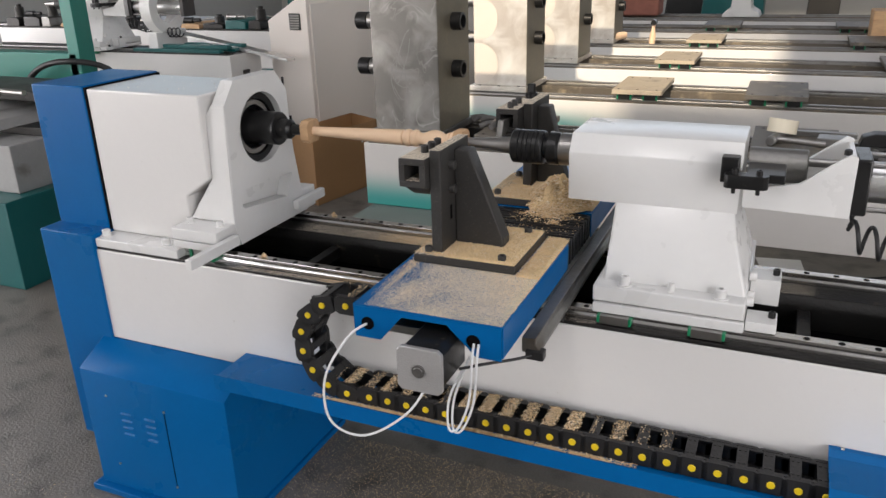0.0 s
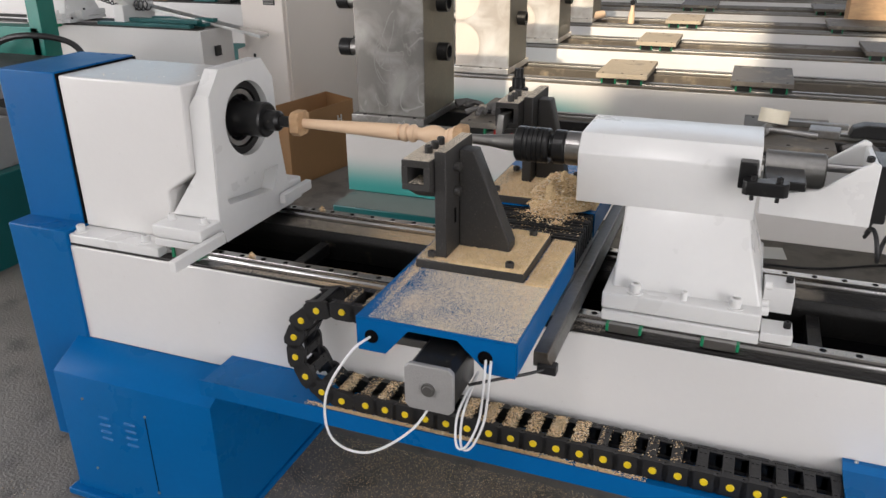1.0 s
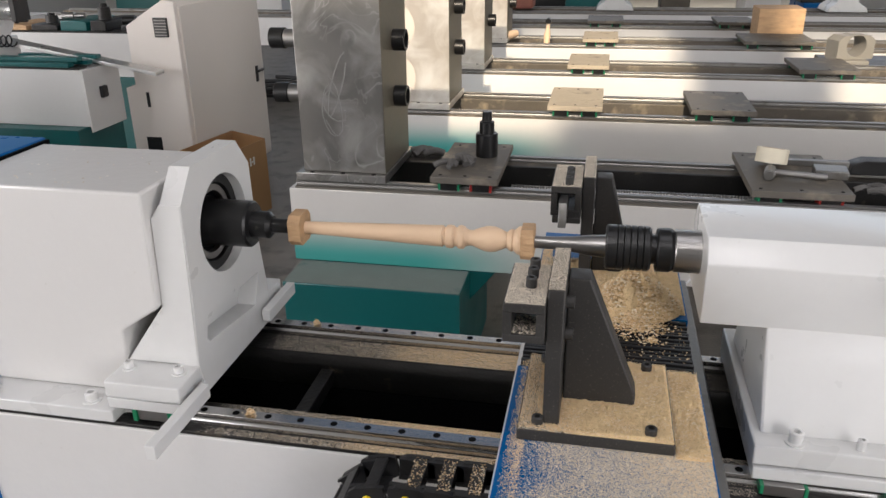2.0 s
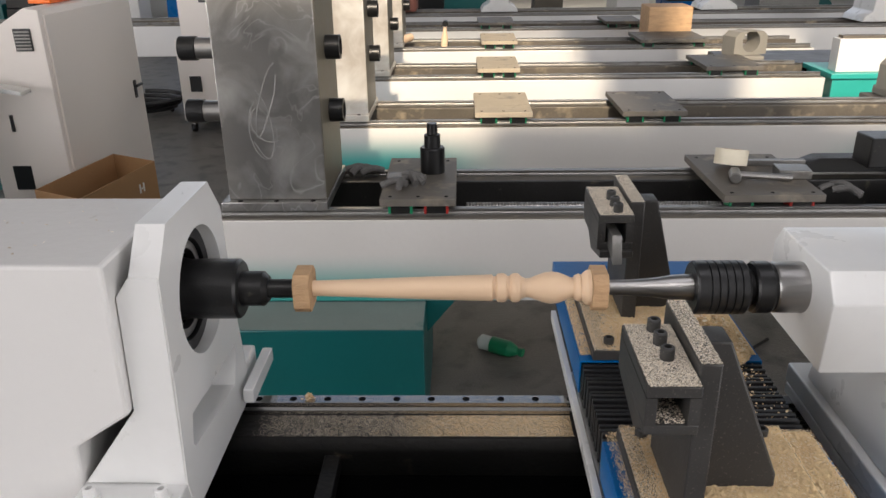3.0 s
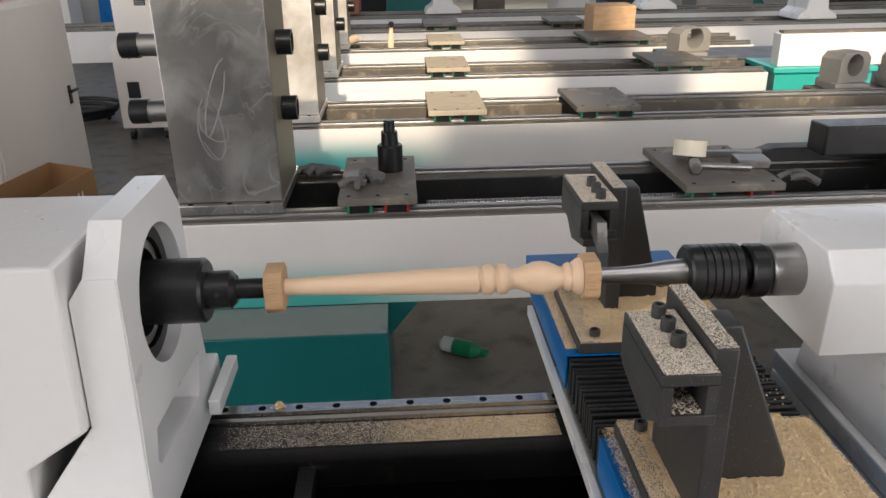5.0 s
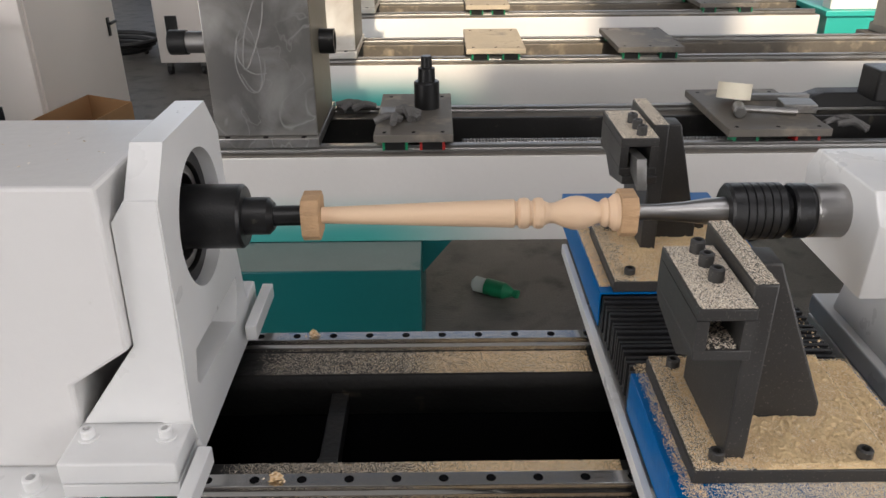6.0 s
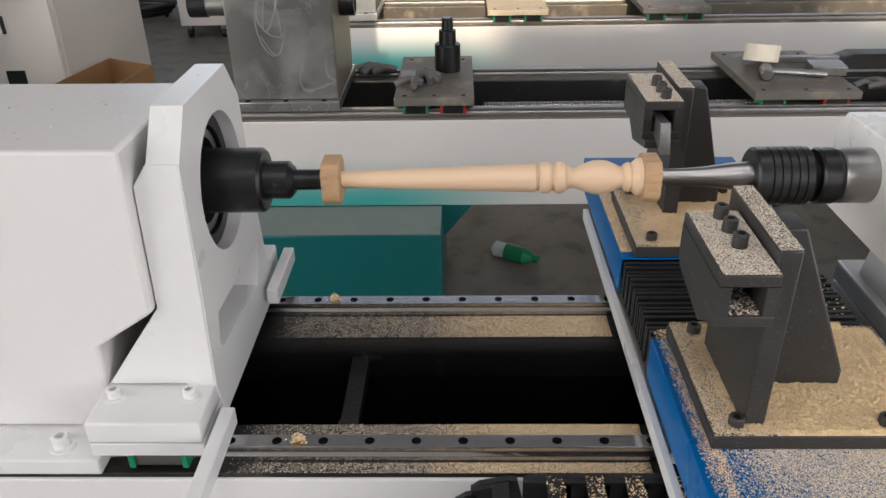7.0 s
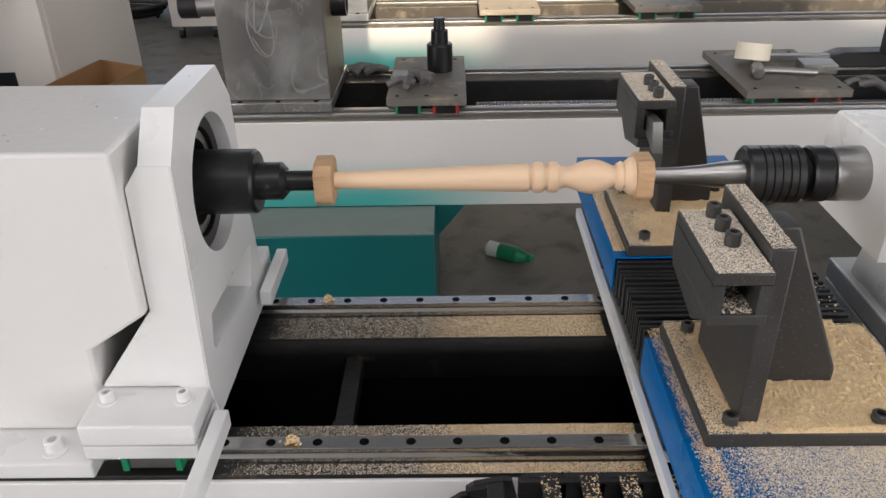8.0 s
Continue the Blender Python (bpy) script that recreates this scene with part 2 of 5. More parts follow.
def spline(pts, steps=8):
    """A smooth line through the points (Catmull-Rom)."""
    pts = [Vector(p) for p in pts]
    ext = [2 * pts[0] - pts[1]] + pts + [2 * pts[-1] - pts[-2]]
    out = []
    for i in range(1, len(ext) - 2):
        a, b, c, d = ext[i - 1:i + 3]
        for k in range(steps):
            t = k / steps
            out.append(0.5 * (2 * b + (c - a) * t + (2 * a - 5 * b + 4 * c - d) * t * t + (3 * b - a - 3 * c + d) * t ** 3))
    return out + [pts[-1]]


def tube(pts, r, seg=8, bm=None):
    bm = bm or bmesh.new()
    p = bmesh.new()
    rings, up = [], Vector((0.13, 0.21, 1)).normalized()
    for i, c in enumerate(pts):
        d = (pts[min(i + 1, len(pts) - 1)] - pts[max(i - 1, 0)]).normalized()
        s = d.cross(up)
        s = s.normalized() if s.length > 1e-4 else Vector((1, 0, 0))
        up = s.cross(d).normalized()
        rings.append([p.verts.new(c + r * (math.cos(2 * math.pi * k / seg) * s + math.sin(2 * math.pi * k / seg) * up)) for k in range(seg)])
    for a, b in zip(rings, rings[1:]):
        for i in range(seg):
            p.faces.new((a[i], a[(i + 1) % seg], b[(i + 1) % seg], b[i]))
    p.faces.new(rings[0][::-1])
    p.faces.new(rings[-1])
    return merge(bm, p)


ROOT = {}


def finish(bm, name, mat, smooth=True):
    me = bpy.data.meshes.new(name)
    bm.to_mesh(me)
    bm.free()
    if smooth:
        me.polygons.foreach_set("use_smooth", [True] * len(me.polygons))
        me.set_sharp_from_angle(angle=radians(22))
    me.materials.append(mat)
    return me


def thing(name, at, label, category, group="", kind=""):
    """An Empty at a thing's base, to which its parts belong."""
    ob = new(name)
    ob.empty_display_size = 0.05
    ob.location = at
    ROOT[ob] = Vector(at)
    return tagged(ob, label, category, group, kind)


def islands(bm):
    """The separate pieces of bm, pieces that touch or nest counted as one."""
    bm.verts.index_update()
    seen, boxes = set(), []
    for v in bm.verts:
        if v in seen:
            continue
        todo, got = [v], []
        seen.add(v)
        while todo:
            w = todo.pop()
            got.append(w)
            for e in w.link_edges:
                o = e.other_vert(w)
                if o not in seen:
                    seen.add(o)
                    todo.append(o)
        lo = [min(w.co[k] for w in got) - 0.0006 for k in range(3)]
        hi = [max(w.co[k] for w in got) + 0.0006 for k in range(3)]
        boxes.append([lo, hi, got])
    merged = []
    for lo, hi, got in boxes:
        for m in merged:
            if all(lo[k] <= m[1][k] and hi[k] >= m[0][k] for k in range(3)):
                m[0], m[1], m[2] = [min(a, b) for a, b in zip(lo, m[0])], [max(a, b) for a, b in zip(hi, m[1])], m[2] + got
                break
        else:
            merged.append([lo, hi, got])
    return [m[2] for m in merged]


SINGLE = {"louvre", "door_screw", "cover_screw", "foot_screw", "ledge_screw", "wiper", "base_screw", "side_screw", "tie_rod", "clamp_screw", "cable_hole", "channel_clip",
          "block_screw", "post_screw", "bolt_hole", "screw_hole", "grille", "print_mark"}


def part(name, bm, mat, parent, label="", smooth=True):
    """One mesh under a thing or a part; bm is in the world's coordinates. Screws and the like become one object a piece."""
    at = ROOT[parent]
    if name in SINGLE:
        groups = islands(bm)
        if len(groups) > 1:
            for g in groups:
                keep = set(g)
                one = bm.copy()
                one.verts.ensure_lookup_table()
                idx = {v.index for v in keep}
                bmesh.ops.delete(one, geom=[v for v in one.verts if v.index not in idx], context="VERTS")
                last = part(name, one, mat, parent, label, smooth)
            bm.free()
            return last
    bmesh.ops.translate(bm, verts=bm.verts, vec=-at)
    ob = new(name, finish(bm, name, mat, smooth))
    ob.parent = parent
    ROOT[ob] = at
    return tagged(ob, label)


def solid(name, bm, mat, label, category, group="", kind="", at=(0, 0, 0), smooth=True):
    """A thing of one mesh, its origin at its base."""
    bmesh.ops.translate(bm, verts=bm.verts, vec=-Vector(at))
    ob = new(name, finish(bm, name, mat, smooth))
    ob.location = at
    ROOT[ob] = Vector(at)
    return tagged(ob, label, category, group, kind)


def cap_screw(bm, x, y, z, r=0.008, h=0.014, washer=True):
    """A socket-head screw standing on z."""
    if washer:
        turned([(0, r * 1.5), (0.0025, r * 1.5)], (x, y, z), (0, 0, 1), 18, bm)
        z += 0.0025
    turned([(0, r), (h - 0.0015, r), (h, r - 0.0015), (h, r * 0.55), (h * 0.45, r * 0.5)], (x, y, z), (0, 0, 1), 18, bm)
    return bm


# ---------------------------------------------------------------- the hall
solid("floor", block(WALL_W, WALL_E, WALL_S, WALL_N, -0.2, 0.0, 0), M_CONC, "worn grey concrete workshop floor with sawdust", "floor", kind="structure")


def wall_with_openings(name, axis, at, thick, a0, a1, holes):
    """A wall from the floor to the roof with openings (a0, a1, z0, z1) right through it."""
    bm = bmesh.new()
    cuts = sorted({a0, a1, *[h[0] for h in holes], *[h[1] for h in holes]})
    for p, q in zip(cuts, cuts[1:]):
        spans, z = [], 0.0
        for h in sorted([h for h in holes if h[0] <= p and h[1] >= q], key=lambda h: h[2]):
            spans.append((z, h[2]))
            z = h[3]
        spans.append((z, ROOF))
        for lo, hi in spans:
            if axis == "y":
                block(p, q, at, at + thick, lo, hi, 0, bm)
            else:
                block(at, at + thick, p, q, lo, hi, 0, bm)
    return solid(name, bm, M_WALL, "unseen plain grey wall added to shape the light", "wall", kind="structure", smooth=False)


# added walls out of view; openings cut to place sun patches and reflections
wall_with_openings("wall_south", "y", WALL_S - 0.25, 0.25, WALL_W, WALL_E, [(-0.80, 0.42, 5.04, 7.4), (0.42, 1.12, 5.17, 7.4), (1.89, 2.36, 5.17, 7.4), (2.36, 3.1, 5.68, 7.4), (3.4, 9.0, 0.0, 4.2), (-8.5, -4.0, 0.0, 4.2)])
wall_with_openings("wall_north", "y", WALL_N, 0.25, WALL_W, WALL_E, [(-6.0, 10.0, 2.4, 5.2)])
wall_with_openings("wall_west", "x", WALL_W - 0.25, 0.25, WALL_S, WALL_N, [(-2.5, 3.5, 0.0, 4.0), (7.6, 11.2, 2.2, 3.8)])
wall_with_openings("wall_east", "x", WALL_E, 0.25, WALL_S, WALL_N, [])
# added roof, never in view, with gaps that let sky light in
bm = bmesh.new()
for rx0, rx1, ry0, ry1 in ((WALL_W, -5.0, WALL_S, WALL_N), (-5.0, 0.7, WALL_S, 9.6), (-5.0, 0.7, 12.0, WALL_N), (3.7, 7.0, WALL_S, 9.6), (3.7, 7.0, 12.0, WALL_N), (7.0, WALL_E, WALL_S, WALL_N), (0.7, 3.7, WALL_S, -2.1), (0.7, 3.7, 0.9, 9.6), (0.7, 3.7, 12.0, WALL_N)):
    block(rx0, rx1, ry0, ry1, ROOF, ROOF + 0.15, 0, bm)
solid("ceiling", bm, M_ROOF, "unseen grey roof added to shape the light", "ceiling", kind="structure")

# ---------------------------------------------------------------- the lathe: bed
YF, YB = -0.225, 0.185          # front and back of the bed
BED_TOP, RAIL_TOP, AXIS = 0.715, 0.748, 1.03
X0, X1 = -0.62, 2.7
bed = thing("lathe_bed", (0.6, 0, 0), "long white steel wood lathe bed with blue base cabinets", "lathe bed")
bm = bmesh.new()
block(X0, X1, YF, -0.138, 0.446, BED_TOP, 0.003, bm)
part("front_beam", bm, M_WHITE, bed)
part("back_beam", block(X0, X1, 0.085, YB, 0.446, BED_TOP, 0.003), M_WHITE, bed)
part("end_beam", block(X0, -0.5, -0.138, 0.085, 0.446, BED_TOP, 0.0), M_WHITE, bed)
# the dark inside of the bed is painted: black pan and liners
part("bed_bottom", block(-0.5, X1, -0.138, 0.085, 0.446, 0.47, 0.0), M_DARK, bed, "pan below the bed with its shade painted black")
for y0, y1, name in ((-0.222, -0.131, "front_way"), (0.07, 0.18, "back_way")):
    bm = block(-0.5, X1, y0, y1, BED_TOP, BED_TOP + 0.008, 0.002)
    part(name, bm, M_OILY, bed, "dark oily steel way with sawdust")
part("back_way_lip", prism([(0.07, 0.723), (0.084, 0.7225), (0.084, 0.64), (0.074, 0.64), (0.062, 0.70)], "x", -0.5, X1, 0.006), M_OILY, bed, "rounded dark steel lip")
# black sheet that paints shade over the front beam's inner side
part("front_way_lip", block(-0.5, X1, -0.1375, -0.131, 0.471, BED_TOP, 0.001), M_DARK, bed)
for xb in (0.076, 0.66, 1.26, 1.86):
    part("cross_bar", block(xb, xb + 0.027, -0.130, 0.0655, 0.662, 0.692, 0.002), M_OILY, bed)
    part("cross_bar_lug", block(xb - 0.001, xb + 0.028, -0.130, -0.092, 0.6925, 0.697, 0.001), M_OILY, bed)


def guide_rail(parent, y, x0, x1, z0, z1, pitch=0.06, w=0.023, mat=None):
    """A profiled linear rail with counterbored screw holes."""
    h = z1 - z0
    r = part("guide_rail", prism([(y - w / 2, z0), (y + w / 2, z0), (y + w / 2, z0 + h * 0.35), (y + w * 0.36, z0 + h * 0.55), (y + w / 2, z0 + h * 0.75), (y + w / 2, z1),
                                  (y - w / 2, z1), (y - w / 2, z0 + h * 0.75), (y - w * 0.36, z0 + h * 0.55), (y - w / 2, z0 + h * 0.35)], "x", x0, x1, 0.0008), mat or M_STEEL, parent, "ground steel linear rail")
    if pitch:
        bm = bmesh.new()
        k = 0
        while x0 + 0.03 + pitch * k < x1:
            turned([(0, 0.0065), (0.0006, 0.006)], (x0 + 0.035 + pitch * k, y, z1), (0, 0, 1), 14, bm)
            k += 1
        part("screw_hole", bm, M_DARK, r)
    return r


guide_rail(bed, -0.19, -0.2025, X1, BED_TOP + 0.008, RAIL_TOP, mat=M_RAIL)
guide_rail(bed, 0.145, -0.2025, X1, BED_TOP + 0.008, RAIL_TOP, mat=M_RAIL)

# black sheet painting the shade on the inner side of the back beam
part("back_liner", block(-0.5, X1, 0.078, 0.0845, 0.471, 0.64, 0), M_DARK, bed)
# base cabinet under the headstock
CX0, CX1, CY = -0.527, -0.03, -0.331
prof = [(CY, 0.02), (CY, 0.395), (YF - 0.004, 0.449), (YF - 0.004, 0.444), (0.20, 0.444), (0.20, 0.02)]
cab = part("base_cabinet", prism(prof, "x", CX0, CX1, 0.004), M_BLUE, bed, "blue enamelled base cabinet with a sloping top")
part("foot_flange", block(CX0 - 0.02, CX1 + 0.008, CY - 0.024, 0.21, 0.0, 0.02, 0.003), M_BLUE, cab)
bm = bmesh.new()
for col in (-0.40, -0.315):
    for k in range(4):
        prism([(CY - 0.004, 0.212 + 0.022 * k), (CY + 0.002, 0.212 + 0.022 * k), (CY + 0.002, 0.219 + 0.022 * k)], "x", col, col + 0.035, 0.0, bm)
part("louvre", bm, M_BLUE, cab)
bm = block(-0.242, -0.2405, CY - 0.0015, CY + 0.002, 0.08, 0.312, 0)
part("door_seam", bm, M_DARK, cab)
bm = bmesh.new()
for x, z in ((-0.241, 0.318), (-0.241, 0.075), (-0.445, 0.325), (-0.445, 0.10)):
    turned([(0, 0.004), (0.003, 0.003)], (x, CY, z), (0, -1, 0), 10, bm)
part("door_screw", bm, M_STEEL, cab)
# end cover of the belt drive
part("lower_end_cover", block(-0.687, -0.491, -0.232, 0.20, 0.09, 0.756, 0.004), M_BLUE, bed, "blue enamelled sheet metal end cover")
part("cabinet_wing", block(-0.5, -0.47, -0.2285, -0.15, 0.02, 0.443, 0.003), M_BLUE, bed)
# chip tray along the front
tray = part("chip_tray", prism([(YF - 0.002, 0.478), (YF - 0.002, 0.486), (-0.349, 0.484), (-0.353, 0.493), (-0.357, 0.493), (-0.357, 0.452), (-0.353, 0.452), (-0.352, 0.478)], "x", CX1 + 0.004, X1, 0.0), M_BLUE, bed, "blue sheet metal chip tray along the bed")
part("tray_cover", prism([(YF - 0.002, 0.545), (YF - 0.012, 0.545), (-0.255, 0.538), (-0.348, 0.537), (-0.362, 0.525), (-0.366, 0.452), (-0.370, 0.452), (-0.367, 0.528), (-0.351, 0.5415),
                          (-0.254, 0.5425), (-0.239, 0.551), (YF - 0.002, 0.551)], "x", 1.336, X1, 0.0), M_BLUE, bed, "blue folded cover over the chain channel")
bm = bmesh.new()
for x in (1.36, 1.85, 2.4):
    turned([(0, 0.004), (0.003, 0.003)], (x, -0.233, 0.551), (0, 0, 1), 10, bm)
part("cover_screw", bm, M_STEEL, bed)
# far support of the bed
part("base_cabinet", block(2.2, 2.65, -0.22, 0.2, 0.0, 0.444, 0.004), M_BLUE, bed)

# ---------------------------------------------------------------- headstock
head = thing("headstock", (-0.28, 0, BED_TOP), "white painted lathe headstock with a blue end cover", "headstock")
part("ledge", block(-0.488, -0.206, YF - 0.001, 0.18, BED_TOP + 0.0085, 0.748, 0.003), M_CAST, head)
body = [(-0.486, 0.7485), (-0.25, 0.7485), (-0.205, 0.80), (-0.202, 0.875), (-0.124, 0.926), (-0.122, 1.137), (-0.486, 1.139)]
part("spindle_box", prism(body, "y", -0.163, 0.089, 0.005), M_WHITE, head, "white enamelled sheet spindle box")
part("gasket", block(-0.4925, -0.4865, -0.1645, 0.109, 0.754, 1.1425, 0), M_DARK, head)
part("upper_end_cover", block(-0.68, -0.493, -0.166, 0.111, 0.752, 1.146, 0.004), M_BLUE, head, "blue enamelled upper end cover")
# face plate with the spindle bore
prof = [(-0.14, 0.752), (-0.158, 0.815), (-0.146, 0.95), (-0.142, 1.11), (-0.095, 1.165), (0.078, 1.165), (0.122, 1.11), (0.128, 0.95), (0.15, 0.815), (0.172, 0.752)]


def holed_plate(prof, c, r, x0, x1, bev, seg=48):
    """A plate with an outline in (y, z) and a round bore through it along x."""
    outer = []
    n = len(prof)
    for i in range(seg):
        a = 2 * math.pi * i / seg
        d = Vector((math.cos(a), math.sin(a)))
        best = None
        for k in range(n):
            p, q = Vector(prof[k]) - Vector(c), Vector(prof[(k + 1) % n]) - Vector(c)
            e = q - p
            den = d.x * e.y - d.y * e.x
            if abs(den) > 1e-9:
                t = (p.x * e.y - p.y * e.x) / den
                u = (p.x * d.y - p.y * d.x) / den
                if t > 0 and -1e-6 <= u <= 1 + 1e-6 and (best is None or t < best):
                    best = t
        outer.append((c[0] + best * d.x, c[1] + best * d.y))
    for q in prof:                      # keep the true corners
        i = min(range(seg), key=lambda k: (outer[k][0] - q[0]) ** 2 + (outer[k][1] - q[1]) ** 2)
        outer[i] = q
    inner = [(c[0] + r * math.cos(2 * math.pi * i / seg), c[1] + r * math.sin(2 * math.pi * i / seg)) for i in range(seg)]
    p = bmesh.new()
    lay = [[p.verts.new((x, *q)) for q in pts] for x, pts in ((x1, outer), (x1, inner), (x0, inner), (x0, outer))]
    for a, b in zip(lay, lay[1:] + lay[:1]):
        for i in range(seg):
            p.faces.new((a[i], a[(i + 1) % seg], b[(i + 1) % seg], b[i]))
    return merge(bmesh.new(), p, bev)


upper = [(-0.150, 0.905), *prof[2:8], (0.1353, 0.905)]
bm = holed_plate(upper, (0.0, AXIS), 0.092, -0.102, -0.064, 0.0)
outer = [(-0.150, 0.905), (-0.158, 0.815), (-0.14, 0.752), (0.172, 0.752), (0.15, 0.815), (0.1353, 0.905)]
inner = [(-0.105, 0.890), (-0.118, 0.850), (-0.110, 0.840), (0.080, 0.818), (0.098, 0.850), (0.112, 0.880)]
base = bmesh.new()
lay = [[base.verts.new((x, *q)) for q in pts] for x, pts in ((-0.064, outer), (-0.064, inner), (-0.102, inner), (-0.102, outer))]
for a, b in zip(lay, lay[1:] + lay[:1]):
    for i in range(6):
        base.faces.new((a[i], a[(i + 1) % 6], b[(i + 1) % 6], b[i]))
merge(bm, base)
cheek = prism([(-0.202, 0.8155), (-0.0655, 0.8155), (-0.0655, 1.112), (-0.1025, 1.112), (-0.1205, 1.086), (-0.1212, 0.927)], "y", -0.155, -0.122, 0.0015)
for vert in cheek.verts:              # the front leans back with the plate
    if vert.co.y < -0.14:
        vert.co.y += 0.155 - 0.1585 + (vert.co.z - 0.8155) * 0.052
part("plate_cheek", cheek, M_CAST, head)
part("face_plate", bm, M_CAST, head, "white painted cast face plate with a round bore")
part("plate_foot", prism([(-0.202, 0.815), (-0.1025, 0.815), (-0.1025, 0.90), (-0.1025, 0.94), (-0.122, 0.926)], "y", -0.121, 0.146, 0.003), M_CAST, head)
# black disc closing the bore, its depth of shade put into the colour
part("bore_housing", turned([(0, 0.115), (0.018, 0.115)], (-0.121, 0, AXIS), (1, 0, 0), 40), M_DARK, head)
part("bore_ring", ring((-0.105, 0, AXIS), (1, 0, 0), 0.074, 0.0915, 0.022), M_BLACK, head, "black bearing ring in the bore")
part("bore_ring", ring((-0.10, 0, AXIS), (1, 0, 0), 0.058, 0.070, 0.012), M_STEEL, head)
spn = part("spindle", turned([(0, 0.05), (0.03, 0.0425), (0.035, 0.043), (0.100, 0.043), (0.104, 0.0395), (0.104, 0.025), (0.135, 0.025), (0.142, 0.0175), (0.142, 0.0135), (0.181, 0.0135)], (-0.11, 0, AXIS), (1, 0, 0), 40), M_BLACK, head, "black steel spindle nose")
foot = part("foot_block", block(-0.207, -0.0655, -0.232, -0.1385, 0.7825, 0.8135, 0.003), M_CAST, head)
part("foot_plate", block(-0.207, -0.0655, -0.231, -0.1385, 0.7605, 0.7805, 0.002), M_CAST, head)
part("foot_block", block(-0.203, -0.0655, 0.152, 0.22, 0.752, 0.814, 0.004), M_CAST, head)
bm = bmesh.new()
for x in (-0.186, -0.09):
    cap_screw(bm, x, -0.183, 0.8135, 0.0085, 0.012)
part("foot_screw", bm, M_CAST, head)
bm = bmesh.new()
for x in (-0.47, -0.262):
    cap_screw(bm, x, -0.2, 0.748, 0.011, 0.016)
part("ledge_screw", bm, M_CAST, head)
for y0, y1, z in ((-0.36, -0.178, 0.768), (0.09, 0.230, 0.776)):
    part("clamp_bar", block(-0.056, -0.038, y0, y1, z, z + 0.026, 0.002), M_CAST, head, "white painted flat steel bar")
for x in (-0.135,):
    sl = part("slide_block", block(x - 0.03, x + 0.03, -0.214, -0.166, 0.728, 0.757, 0.002), M_STEEL, head)
    bm = bmesh.new()
    for s in (-1, 1):
        block(x + s * 0.034 - 0.004, x + s * 0.034 + 0.004, -0.217, -0.163, 0.7265, 0.7565, 0.001, bm)
    part("wiper", bm, M_GREEN, sl)

# ---------------------------------------------------------------- the turned workpiece between the centres
leg = thing("turned_table_leg", (0.29, 0, AXIS - 0.03), "pale turned wooden table leg clamped between the centres", "table leg")
prof = [(0.0, 0.0118), (0.06, 0.0138), (0.15, 0.0170), (0.245, 0.0202), (0.254, 0.0205), (0.256, 0.0175), (0.259, 0.0172), (0.262, 0.0215), (0.268, 0.0226), (0.273, 0.0215), (0.276, 0.018),
        (0.279, 0.018), (0.282, 0.0215), (0.287, 0.0226), (0.292, 0.0215), (0.295, 0.0175), (0.301, 0.0148), (0.308, 0.0150), (0.318, 0.0195), (0.330, 0.0238), (0.338, 0.0246), (0.347, 0.0236),
        (0.357, 0.0195), (0.364, 0.0158), (0.368, 0.0152), (0.371, 0.019), (0.376, 0.0215), (0.379, 0.0195), (0.382, 0.022), (0.387, 0.0265), (0.392, 0.0275)]
part("turned_shaft", turned([(d, r * 0.93) for d, r in prof], (0.0945, 0, AXIS), (1, 0, 0), 40), M_WOOD, leg)


def eight_sided(x0, x1, r):
    c = 0.62 * r
    pts = [(-r, -c), (-c, -r), (c, -r), (r, -c), (r, c), (c, r), (-c, r), (-r, c)]
    return prism([(y, AXIS + z) for y, z in pts], "x", x0, x1, 0.0012)


part("end_block", eight_sided(0.0705, 0.094, 0.0285), M_ENDWOOD, leg, "unturned rough wooden end block")
part("end_block", eight_sided(0.4868, 0.509, 0.0275), M_ENDWOOD, leg, "unturned rough wooden end block")

# ---------------------------------------------------------------- tailstock
tail = thing("tailstock", (1.02, 0, RAIL_TOP), "white painted lathe tailstock with a revolving centre", "tailstock")
prof = [(-0.092, 0.946), (-0.098, 1.05), (-0.070, 1.086), (0.088, 1.086), (0.111, 1.055), (0.101, 0.946)]
part("quill_housing", prism(prof, "x", 0.781, 1.122, 0.003), M_CAST, tail)
bm = bmesh.new()
lo = [(0.879, -0.168), (1.158, -0.168), (1.158, 0.13), (0.879, 0.13)]
hi = [(0.882, -0.090), (1.118, -0.090), (1.118, 0.095), (0.882, 0.095)]
p = bmesh.new()
a = [p.verts.new((*q, 0.803)) for q in lo]
m = [p.verts.new((x * 0.25 + u * 0.75, y * 0.3 + v * 0.7, 0.90)) for (x, y), (u, v) in zip(lo, hi)]
b = [p.verts.new((*q, 0.952)) for q in hi]
p.faces.new(a[::-1])
p.faces.new(b)
for u, v in ((a, m), (m, b)):
    for i in range(4):
        p.faces.new((u[i], u[(i + 1) % 4], v[(i + 1) % 4], v[i]))
merge(bm, p, 0.005)
part("column", bm, M_CAST, tail)
part("base", block(0.866, 1.160, -0.202, 0.175, 0.769, 0.804, 0.004), M_CAST, tail)
part("base_plate", block(0.868, 1.161, -0.206, 0.175, 0.745, 0.7665, 0.003), M_CAST, tail)
bm = bmesh.new()
cap_screw(bm, 0.927, -0.184, 0.804, 0.0105, 0.018)
cap_screw(bm, 1.112, -0.184, 0.804, 0.0105, 0.018)
cap_screw(bm, 1.019, -0.184, 0.804, 0.0065, 0.018, False)
part("base_screw", bm, M_CAST, tail)
